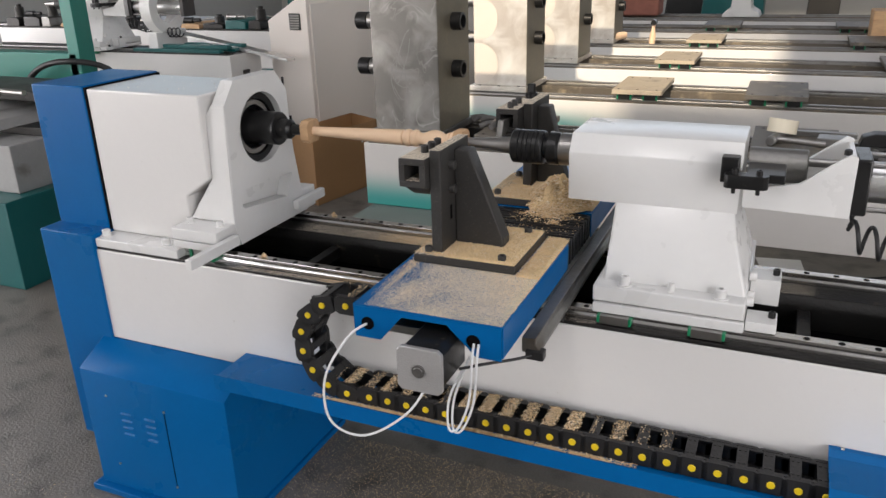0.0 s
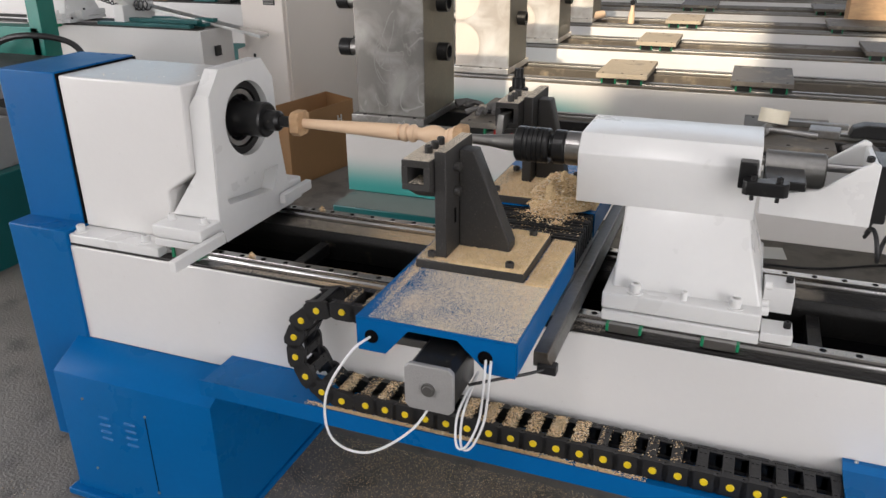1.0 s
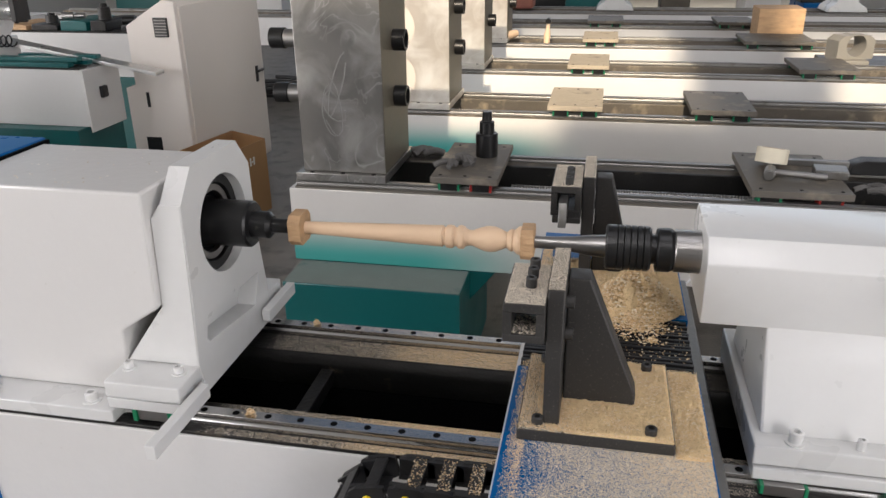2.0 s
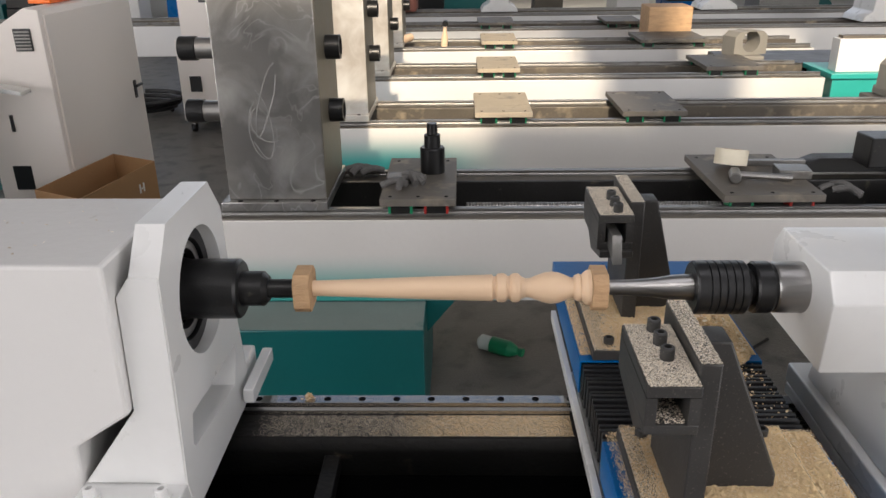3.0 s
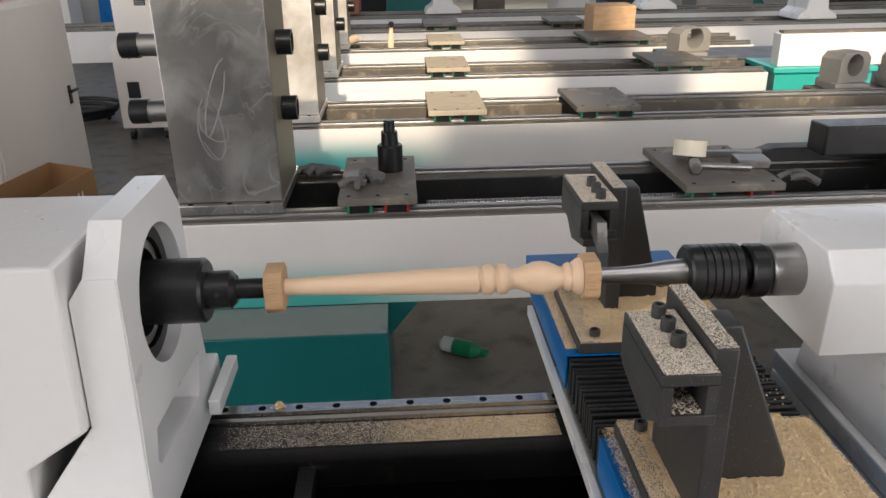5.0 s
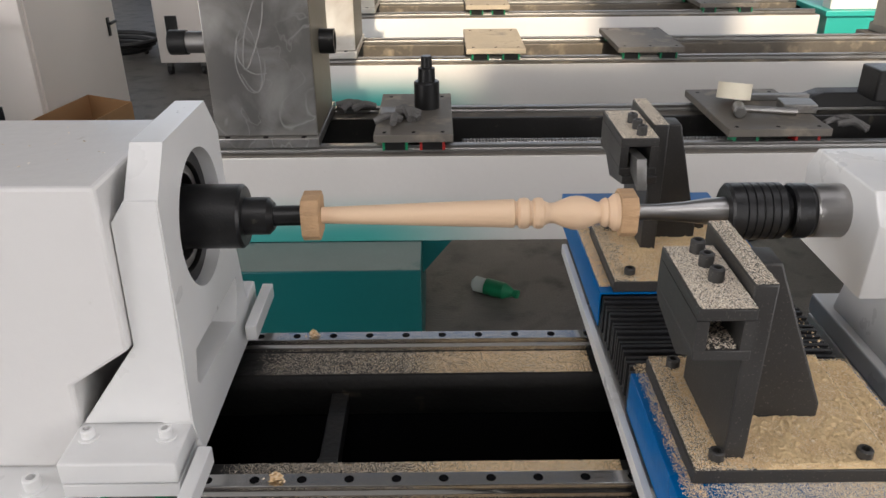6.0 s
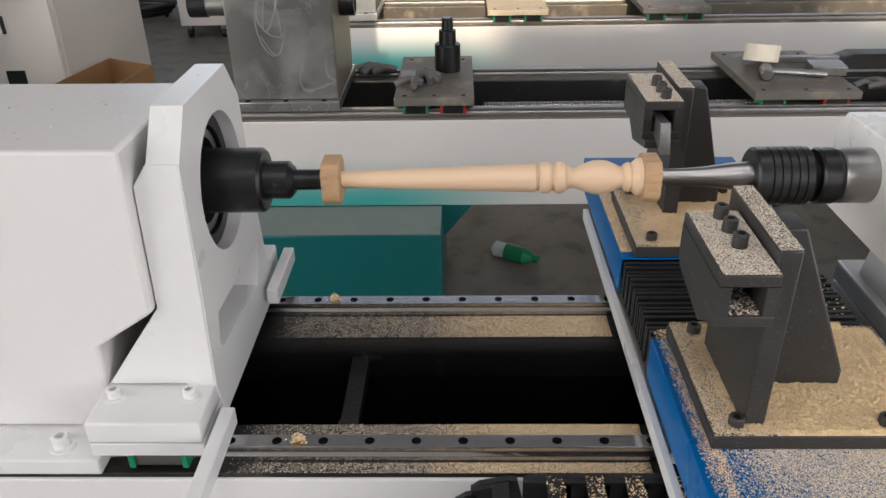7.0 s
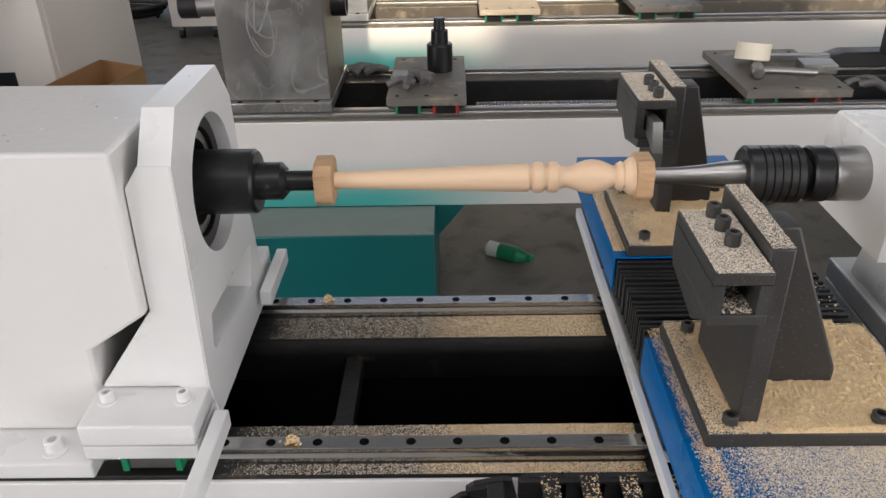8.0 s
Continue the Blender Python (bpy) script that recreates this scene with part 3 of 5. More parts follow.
for x in (0.915, 1.095):
    sl = part("slide_block", block(x - 0.03, x + 0.03, -0.216, -0.164, 0.7245, 0.7445, 0.002), M_STEEL, tail)
    bm = bmesh.new()
    for s in (-1, 1):
        block(x + s * 0.032 - 0.003, x + s * 0.032 + 0.003, -0.2175, -0.163, 0.728, 0.7445, 0.001, bm)
    part("wiper", bm, M_GREEN, sl)
for y, z in ((-0.17, 0.75), (-0.06, 0.76)):
    br = part("stop_block", block(1.162, 1.218, y - 0.03, y + 0.03, z, z + (0.02 if y < -0.1 else 0.055), 0.002), M_CAST, tail)
    zt = z + (0.02 if y < -0.1 else 0.055)
    bm = cap_screw(bmesh.new(), 1.208, y + 0.005, zt, 0.007, 0.012, False)
    part("stop_screw", bm, M_BLACK, br)
bm = bmesh.new()
for y, z in ((-0.15, 0.79), (-0.12, 0.79), (-0.14, 0.84)):
    turned([(0, 0.009), (0.012, 0.009), (0.013, 0.007)], (1.160, y, z), (1, 0, 0), 16, bm)
part("side_screw", bm, M_CAST, tail)
qy = 0.0
part("quill", turned([(0, 0.0345), (0.002, 0.036), (0.06, 0.036)], (0.739, qy, AXIS), (1, 0, 0), 40), M_STEEL, tail, "bright ground steel quill")
grooves = [(0, 0.0345), (0.003, 0.038)]
for k in range(5):
    d = 0.018 + k * 0.0105
    grooves += [(d, 0.038), (d + 0.0012, 0.0363), (d + 0.0024, 0.038)]
grooves += [(0.070, 0.038), (0.074, 0.0345), (0.074, 0.025), (0.0825, 0.025), (0.0825, 0.034), (0.0855, 0.0368), (0.105, 0.0368), (0.110, 0.034), (0.1125, 0.034)]
ch = part("live_centre", turned(grooves, (0.628, qy, AXIS), (1, 0, 0), 48), M_BLACK, tail, "black knurled revolving centre chuck")
part("centre_cone", turned([(0, 0.0105), (0.035, 0.0112), (0.065, 0.0135), (0.095, 0.0178), (0.122, 0.0195)], (0.509, qy, AXIS), (1, 0, 0), 36), M_STEEL, tail, "polished tapered steel centre")
part("rear_quill", turned([(0, 0.034), (0.105, 0.034), (0.108, 0.031)], (1.13, -0.005, AXIS), (1, 0, 0), 36), M_DULL, tail, "oiled steel quill end")
part("piston_rod", turned([(0, 0.0085), (0.09, 0.0085)], (1.236, -0.005, AXIS + 0.01), (1, 0, 0), 20), M_STEEL, tail)
tri = [(1.128, 0.962), (1.318, 0.957), (1.318, 1.075), (1.305, 1.08), (1.225, 1.018), (1.128, 1.0)]
part("cylinder_bracket", prism(tri, "y", -0.09, -0.08, 0.002), M_CAST, tail, "white painted triangular bracket plate")
part("cylinder_bracket", prism(tri, "y", 0.065, 0.075, 0.002), M_CAST, tail, "white painted triangular bracket plate")
part("bracket_end", block(1.308, 1.318, -0.0795, 0.0645, 0.96, 1.07, 0.002), M_CAST, tail)
cyl = part("pneumatic_cylinder", rod((1.345, -0.005, 1.01), (1.75, -0.005, 1.01), 0.04, 36), M_ALU, tail, "brushed aluminium pneumatic cylinder")
part("end_cap", block(1.319, 1.347, -0.06, 0.05, 0.955, 1.065, 0.004), M_BLACK, cyl, "black cylinder end cap")
part("end_cap", block(1.75, 1.78, -0.06, 0.05, 0.955, 1.065, 0.004), M_BLACK, cyl, "black cylinder end cap")
bm = bmesh.new()
for y in (-0.048, 0.038):
    for z in (0.967, 1.053):
        rod((1.346, y, z), (1.75, y, z), 0.005, 10, bm)
part("tie_rod", bm, M_STEEL, cyl)
bm = cap_screw(bmesh.new(), 1.30, -0.08, 1.078, 0.007, 0.010, False)
part("bracket_screw", bm, M_BLACK, tail)
# black clamp at the side of the housing
clamp = part("quill_clamp", block(1.085, 1.118, -0.130, -0.100, 1.02, 1.07, 0.003), M_BLACK, tail, "black steel quill clamp")
part("clamp_jaw", prism([(1.10, -0.160), (1.165, -0.160), (1.172, -0.152), (1.172, -0.136), (1.165, -0.130), (1.10, -0.130), (1.094, -0.136), (1.094, -0.154)], "z", 1.018, 1.044, 0.002), M_BLACK, clamp)
part("clamp_jaw", block(1.131, 1.20, -0.130, -0.04, 1.025, 1.042, 0.002), M_BLACK, clamp)
bm = bmesh.new()
for x in (1.112, 1.155):
    cap_screw(bm, x, -0.146, 1.044, 0.006, 0.010, False)
    rod((x, -0.146, 1.006), (x, -0.146, 1.02), 0.004, 10, bm)
part("clamp_screw", bm, M_BLACK, clamp)
# coiled air hose
pts = [Vector((1.325, -0.03, 0.955)), Vector((1.33, -0.03, 0.93))]
for i in range(240):
    a = i * 2 * math.pi / 20
    t = i / 240
    pts.append(Vector((1.325 + 0.40 * t, -0.05 + 0.028 * math.cos(a), 0.915 - 0.06 * math.sin(math.pi * min(1.0, t) * 0.6) + 0.028 * math.sin(a))))
hose = part("coiled_hose", tube(pts, 0.0042, 8), M_PLASTIC, tail, "black coiled air hose")
part("hose_fitting", rod((1.325, -0.03, 0.985), (1.325, -0.03, 0.945), 0.008, 12), M_BLACK, tail)

# ---------------------------------------------------------------- cross slide with the two tool posts
BX0, BX1, BZ = 0.497, 0.79, 0.85
car = thing("cross_slide", (0.645, 0, RAIL_TOP), "blue covered cross slide carriage dusted with sawdust", "cross slide")
part("saddle", block(0.50, 0.785, -0.235, 0.20, 0.7505, 0.772, 0.003), M_CAST, car)
part("slide_base", block(0.51, 0.775, -0.48, 0.46, 0.772, 0.79, 0.003), M_DULL, car)


def cover(y0, y1):
    """A folded sheet cover with an open underside."""
    t = 0.003
    return prism([(BX0, 0.79), (BX0, BZ), (BX1, BZ), (BX1, 0.79), (BX1 - t, 0.79), (BX1 - t, BZ - t), (BX0 + t, BZ - t), (BX0 + t, 0.79)], "y", y0, y1, 0.0012)


fc = part("front_cover", cover(-0.535, -0.111), M_BLUE, car, "blue enamelled front slide cover with sawdust")
part("back_cover", cover(0.100, 0.505), M_BLUE, car, "blue enamelled rear slide cover")
# front apron with a cut-out for the motor
part("front_apron", prism([(BX0 + 0.003, 0.785), (BX0 + 0.003, BZ - 0.003), (BX1 - 0.003, BZ - 0.003), (BX1 - 0.003, 0.785), (BX1 - 0.05, 0.785), (BX1 - 0.105, 0.838), (BX0 + 0.10, 0.838), (BX0 + 0.055, 0.785)], "y", -0.536, -0.533, 0.0), M_BLUE, fc)
part("back_apron", block(BX0 + 0.004, BX1 - 0.004, 0.5, 0.506, 0.79, BZ - 0.004, 0), M_BLUE, car)
bm = bmesh.new()
for x in (BX0 + 0.03, BX1 - 0.055):
    turned([(0, 0.013), (0.001, 0.013)], (x, -0.536, 0.815), (0, -1, 0), 18, bm)
part("cable_hole", bm, M_DARK, fc)
# bellows
bel = part("bellows", block(BX0 + 0.012, BX1 - 0.012, -0.110, 0.0995, 0.791, BZ - 0.022, 0), M_RUBBER, car, "black pleated bellows between the covers")
n = 17
for k in range(n):
    y = -0.109 + 0.208 * k / n
    dy = 0.208 / n
    sag = 0.003 * math.sin(k * 1.7)
    e = 0.002 + abs(sag) * 0.6
    part("pleat", prism([(BX0 + e, 0.791), (BX0 + e, BZ - 0.004 + sag * 0.5), (BX1 - e, BZ - 0.004 + sag * 0.5), (BX1 - e, 0.791), (BX1 - e - 0.008, 0.791), (BX1 - e - 0.008, BZ - 0.02), (BX0 + e + 0.008, BZ - 0.02), (BX0 + e + 0.008, 0.791)],
                        "y", y + dy * 0.2, y + dy * 0.72, 0.001), M_RUBBER, bel)
part("edge_strip", block(0.485, 0.4945, -0.50, 0.40, 0.768, 0.7885, 0.0008), M_CAST, car, "white painted edge strip")
part("edge_rail", prism([(0.792, 0.757), (0.826, 0.757), (0.826, 0.765), (0.818, 0.775), (0.818, 0.787), (0.792, 0.787)], "y", -0.44, 0.42, 0.0015), M_DULL, car, "dusty aluminium cable channel")
bm = bmesh.new()
block(0.79, 0.822, -0.262, -0.244, 0.735, 0.758, 0.003, bm)
block(0.80, 0.835, -0.445, -0.425, 0.745, 0.765, 0.003, bm)
part("channel_clip", bm, M_PLASTIC, car)
# stepper motor
mo = part("stepper_motor", prism([(0.616, 0.741), (0.624, 0.733), (0.694, 0.733), (0.702, 0.741), (0.702, 0.811), (0.694, 0.819), (0.624, 0.819), (0.616, 0.811)], "y", -0.60, -0.59, 0.002), M_MOTOR, car, "grey square stepper motor")
part("motor_body", prism([(0.618, 0.747), (0.630, 0.735), (0.688, 0.735), (0.700, 0.747), (0.700, 0.805), (0.688, 0.817), (0.630, 0.817), (0.618, 0.805)], "y", -0.59, -0.49, 0.001), M_BLACK, mo)
part("motor_shaft", turned([(0, 0.012), (0.004, 0.012), (0.004, 0.009), (0.006, 0.008)], (0.659, -0.60, 0.776), (0, -1, 0), 24), M_DULL, mo)
# white cables from the front apron
cb = part("cable_loop", tube(spline([(BX0 + 0.03, -0.53, 0.815), (0.505, -0.575, 0.80), (0.465, -0.60, 0.72), (0.47, -0.60, 0.63), (0.53, -0.58, 0.60), (0.60, -0.54, 0.64), (0.635, -0.50, 0.70)]), 0.0024), M_CABLE, car, "white cable hanging in a loop")
for dx in (0.0, 0.009):
    part("cable_loop", tube(spline([(BX1 - 0.055 + dx, -0.53, 0.815), (BX1 - 0.05 + dx, -0.556, 0.79), (BX1 - 0.06 + dx, -0.55, 0.70), (BX1 - 0.085 + dx, -0.545, 0.635), (BX1 - 0.105 + dx, -0.54, 0.63), (BX1 - 0.105 + dx, -0.53, 0.69), (BX1 - 0.085, -0.48, 0.75)]), 0.0023), M_CABLE, car, "white cable hanging in a loop")
part("cable_loop", tube(spline([(0.78, 0.46, 0.80), (0.84, 0.52, 0.83), (0.86, 0.54, 0.78), (0.83, 0.52, 0.73), (0.77, 0.48, 0.72)]), 0.0023), M_CABLE, car, "white cable hanging in a loop")
part("black_cable", tube(spline([(0.70, -0.52, 0.745), (0.74, -0.5, 0.752), (0.79, -0.46, 0.752), (0.815, -0.44, 0.755)]), 0.003), M_PLASTIC, car)


def tool_post(s, yc, dx=0.0, dy=0.0, py=0.0, up=0.0):
    """One post: base plate, upright, gusset and tool block. s: +1 stands before the work, -1 behind it."""
    def Y(v):
        return yc + s * v

    def span(a, b):
        return min(Y(a), Y(b)), max(Y(a), Y(b))

    z0 = BZ + 0.001
    pl = part("post_base", block(0.517, 0.737, *[v + py for v in span(-0.105, 0.105)], z0, z0 + 0.018, 0.002), M_POST, car, "black steel base plate under sawdust")
    z1 = z0 + 0.0182
    post = part("tool_post", block(0.552 + dx, 0.576 + dx, *[v + up for v in span(-0.088, 0.062)], z1, 1.084, 0.0025), M_POST, car, "black steel tool post")
    part("gusset", prism([(0.577 + dx, z1), (0.683, z1), (0.683, z1 + 0.02), (0.608 + dx, 1.072), (0.577 + dx, 1.072)], "y", *[v + up for v in span(-0.02, 0.02)], 0.003), M_POST, post)
    # tool block with a square socket
    w0, w1 = 0.494 + dx, 0.551 + dx
    y0, y1 = sorted((Y(-0.108 if s > 0 else -0.118) + dy, Y(0.028) + dy))
    bm = bmesh.new()
    tz, bz = (1.069, 1.011) if s > 0 else (1.076, 1.018)
    block(w0, w1, y0, y1, tz - 0.013, tz, 0.0015, bm)
    block(w0, w1, y0, y1, bz, bz + 0.012, 0.0015, bm)
    block(w0, w0 + 0.012, y0, y1, bz + 0.012, tz - 0.013, 0, bm)
    block(w1 - 0.012, w1, y0, y1, bz + 0.012, tz - 0.013, 0, bm)
    tb = part("tool_block", bm, M_POST, post)
    part("block_web", prism([(Y(-0.10) + dy, bz), (Y(0.035) + dy, bz), (Y(0.035) + dy, bz - 0.012), (Y(-0.05) + dy, bz - 0.03)], "x", w0 + 0.004, w1, 0.0015), M_POST, post)
    bm = bmesh.new()
    for v in (-0.052, -0.019, 0.012):
        cap_screw(bm, 0.527 + dx, Y(v) + dy, tz, 0.0078, 0.016, False)
        rod((0.527 + dx, Y(v) + dy, tz - 0.014), (0.527 + dx, Y(v) + dy, tz + 0.002), 0.005, 12, bm)
    part("block_screw", bm, M_POST, post)
    bm = bmesh.new()
    for z in (1.045, 0.995):
        turned([(0, 0.0095), (0.011, 0.0095), (0.012, 0.008)], (0.576 + dx, Y(-0.04) + up, z), (1, 0, 0), 16, bm)
    part("post_screw", bm, M_POST, post)
    part("slot", block(0.5762 + dx, 0.5772 + dx, Y(-0.044) if s > 0 else Y(-0.036), Y(-0.036) if s > 0 else Y(-0.044), 0.93, 0.96, 0), M_DARK, post)
    bm = bmesh.new()
    for x in (0.545, 0.704):
        for v in (-0.088, 0.084):
            cap_screw(bm, x, Y(v) + py, z1, 0.0085, 0.014, False)
    part("base_screw", bm, M_POST, pl)
    return post


tool_post(1, -0.21)
back_post = tool_post(-1, 0.245, 0.03, -0.05, -0.04, 0.025)
part("cutter", prism([(0.118, 1.012), (0.20, 1.031), (0.20, 1.05), (0.135, 1.055)], "x", 0.541, 0.556, 0.001), M_DULL, back_post, "ground steel cutter blade")
part("shank", block(0.540, 0.556, 0.20, 0.28, 1.031, 1.05, 0.001), M_BLACK, back_post)

# ---------------------------------------------------------------- cable chain
chain = thing("cable_chain", (0.75, -0.29, 0.486), "black plastic cable chain with yellow caps", "cable chain")
PITCH, CH = 0.047, 0.042


def chain_link_mesh():
    """Two side plates and two cross bars; runs along +x from the origin, its inner side up."""
    bm = bmesh.new()
    for y in (-0.042, 0.034):
        prism([(-0.006, 0.004), (0.004, 0.0), (0.040, 0.0), (0.052, 0.006), (0.052, 0.036), (0.040, CH), (0.004, CH), (-0.006, 0.038)], "y", y, y + 0.008, 0.0, bm)
    block(0.006, 0.027, -0.034, 0.034, CH - 0.005, CH - 0.0005, 0.001, bm, 1)
    block(0.004, 0.025, -0.034, 0.034, 0.0005, 0.005, 0.001, bm, 1)
    for y in (-0.034, 0.027):
        block(0.025, 0.0505, y, y + 0.007, 0.001, 0.005, 0.0, bm)
    for y in (-0.034, 0.027):
        block(0.027, 0.0525, y, y + 0.007, CH - 0.005, CH - 0.001, 0.0, bm)
    for y in (-0.024, 0.018):
        for x in (0.009, 0.018):
            block(x, x + 0.005, y, y + 0.006, CH - 0.001, CH + 0.0008, 0.0, bm)
    return finish(bm, "chain_link", M_PLASTIC, False)


LINK = chain_link_mesh()
CAP = finish(turned([(0, 0.0075), (0.002, 0.0075), (0.003, 0.006)], (0.0235, -0.042, CH / 2), (0, -1, 0), 14), "yellow_cap", M_YELLOW)
XB, ZLO, ZHI = 0.33, 0.4865, 0.708
rad = (ZHI + CH - ZLO) / 2
stations = []
x = 1.36
while x > XB:
    stations.append((x, ZLO, 0.0))
    x -= PITCH
steps = int(round(math.pi * (rad - CH / 2) / PITCH))
for k in range(steps):
    a = math.pi * (k + 0.5) / steps
    stations.append((XB + 0.01 - rad * math.sin(a), ZLO + rad - rad * math.cos(a), a))
x = XB
while x < 0.60:
    stations.append((x + PITCH, ZHI + CH, math.pi))
    x += PITCH
for x, z, a in stations:
    ob = new("chain_link", LINK)
    ob.parent = chain
    ob.matrix_basis = Matrix.Translation(Vector((x, -0.29, z)) - ROOT[chain]) @ Matrix.Rotation(a, 4, "Y")
    c = new("yellow_cap", CAP)
    c.parent = ob
    tagged(c, "round yellow cap")


# ---------------------------------------------------------------- the other lathes behind
ROW_DROP = 0.013          # the row behind stands a little lower than the near lathe


def other_bed(k, y, x0, x1, mat, cabinets):
    """A white lathe bed of the row behind, with rails, way and legs."""
    ob = thing("lathe_bed", (0.6, y + 0.2, 0), "long white lathe bed with dark rails, waiting to be finished", "lathe bed", "row of unfinished lathe beds")
    part("front_beam", block(x0, x1, y, y + 0.11, 0.43, 0.70, 0.003), mat, ob)
    part("back_beam", block(x0, x1, y + 0.33, y + 0.44, 0.43, 0.70, 0.003), mat, ob)
    # shade between the two beams painted as a black bottom
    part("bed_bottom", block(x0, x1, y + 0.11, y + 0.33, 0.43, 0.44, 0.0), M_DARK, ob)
    part("front_way", block(x0 + 0.02, x1 - 0.02, y + 0.004, y + 0.10, 0.70, 0.706, 0.001), M_SLIDE if k == 0 else M_DUSTWAY, ob, "dark oily steel way")
    part("back_way", block(x0 + 0.02, x1 - 0.02, y + 0.34, y + 0.436, 0.70, 0.712, 0.001), M_SLIDE if k == 0 else M_DUSTWAY, ob, "dark oily steel way")
    part("back_way_lip", block(x0, x1, y + 0.32, y + 0.336, 0.62, 0.718, 0.004), M_OILY if k == 0 else M_DUSTWAY, ob)
    guide_rail(ob, y + 0.035, x0 + 0.02, x1 - 0.02, 0.706, 0.728, 0, mat=M_DULL)
    guide_rail(ob, y + 0.405, x0 + 0.02, x1 - 0.02, 0.712, 0.734, 0, mat=M_DULL)
    for c0, c1 in cabinets:
        part("base_cabinet", block(c0, c1, y - 0.19, y + 0.44, ROW_DROP, 0.428, 0.004), M_TEAL, ob, "teal enamelled base cabinet")
    return ob


BED_FADE = fade_material("white_to_teal_enamel", -0.35, 2.0)
BED_FADE_LEFT = fade_material("white_to_teal_enamel_one_end", -0.33, 1.45, 0.685)
YS = [1.19, 2.335, 3.44, 4.55, 5.66, 6.77]
b2 = other_bed(0, YS[0], -0.445, 3.4, BED_FADE, [(-0.42, 0.195), (2.6, 3.3)])
other_bed(1, YS[1], -0.45, 3.6, BED_FADE_LEFT, [(-0.4, 0.2), (2.9, 3.5)])
other_bed(1, YS[2], -0.45, 2.35, M_WHITE, [(-0.4, 0.2)])
other_bed(1, YS[3], -0.45, 2.75, M_WHITE, [(-0.4, 0.2)])
other_bed(1, YS[4], -2.0, 5.4, M_WHITE, [(-0.4, 0.2), (3.0, 3.6)])
other_bed(1, YS[5], -2.0, 6.4, M_WHITE, [(-0.4, 0.2), (3.0, 3.6)])
# pale cabinet top: dust, with the sky's sheen put into the same colour
part("dust_film", block(-0.417, 0.192, YS[0] - 0.187, YS[0] - 0.003, 0.4285, 0.4295, 0.0), M_FILM, b2, "thin film of grey dust and painted sky sheen on the cabinet top")
part("foot_gusset", prism([(0.1955, 0.429), (0.285, 0.429), (0.1955, 0.318)], "y", YS[0] + 0.004, YS[0] + 0.10, 0.0), M_TEAL, b2, "teal sheet gusset beside the base cabinet")
# ball screw between the rails
bm = bmesh.new()
prof = []
for i in range(170):
    x = i * 0.005
    prof.append((x, 0.0115 if i % 2 else 0.009))
part("ball_screw", turned(prof, (0.32, YS[0] + 0.128, 0.700), (1, 0, 0), 16, bm), M_STEEL, b2, "bright threaded ball screw")


def steel_block(y, n):
    """A tall milled steel head block with black spindle sleeves through it."""
    ob = thing("steel_head_block", (-0.25, y + 0.2, 0.728), "tall scratched milled steel head block with black sleeves", "machine head", "row of steel head blocks")
    # blocks behind the first get a paler steel with sunlight in its colour
    part("block", block(-0.395, -0.10, y + 0.03, y + 0.36, 0.758, 1.35, 0.003), M_SCRATCHED if n == 0 else M_SUNLIT_STEEL, ob)
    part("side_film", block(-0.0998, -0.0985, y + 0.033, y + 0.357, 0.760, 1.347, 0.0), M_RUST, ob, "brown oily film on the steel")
    part("base_plate", block(-0.415, -0.095, y + 0.005, y + 0.40, 0.729, 0.757, 0.002), M_SCRATCHED if n == 0 else M_SUNLIT_STEEL, ob)
    bm = bmesh.new()
    for x in (-0.36, -0.25, -0.14):
        turned([(0, 0.008), (0.001, 0.008)], (x, y + 0.018, 0.757), (0, 0, 1), 12, bm)
    part("bolt_hole", bm, M_DARK, ob)
    for z in (0.995, 1.185):
        sl = part("sleeve", turned([(0, 0.034), (0.002, 0.036), (0.045, 0.036), (0.046, 0.026), (0.02, 0.024)], (-0.1, y + 0.19, z), (1, 0, 0), 32), M_BLACK, ob, "black round sleeve")
        part("sleeve", turned([(0.092, 0.030), (0.093, 0.036), (0.143, 0.036), (0.145, 0.034), (0.145, 0.027), (0.125, 0.025)], (-0.395, y + 0.19, z), (-1, 0, 0), 32), M_BLACK, ob, "black round sleeve")
        part("collar", turned([(0, 0.0315), (0.0925, 0.0315)], (-0.395, y + 0.19, z), (-1, 0, 0), 32), M_STEEL, ob, "bright steel collar")
    return ob


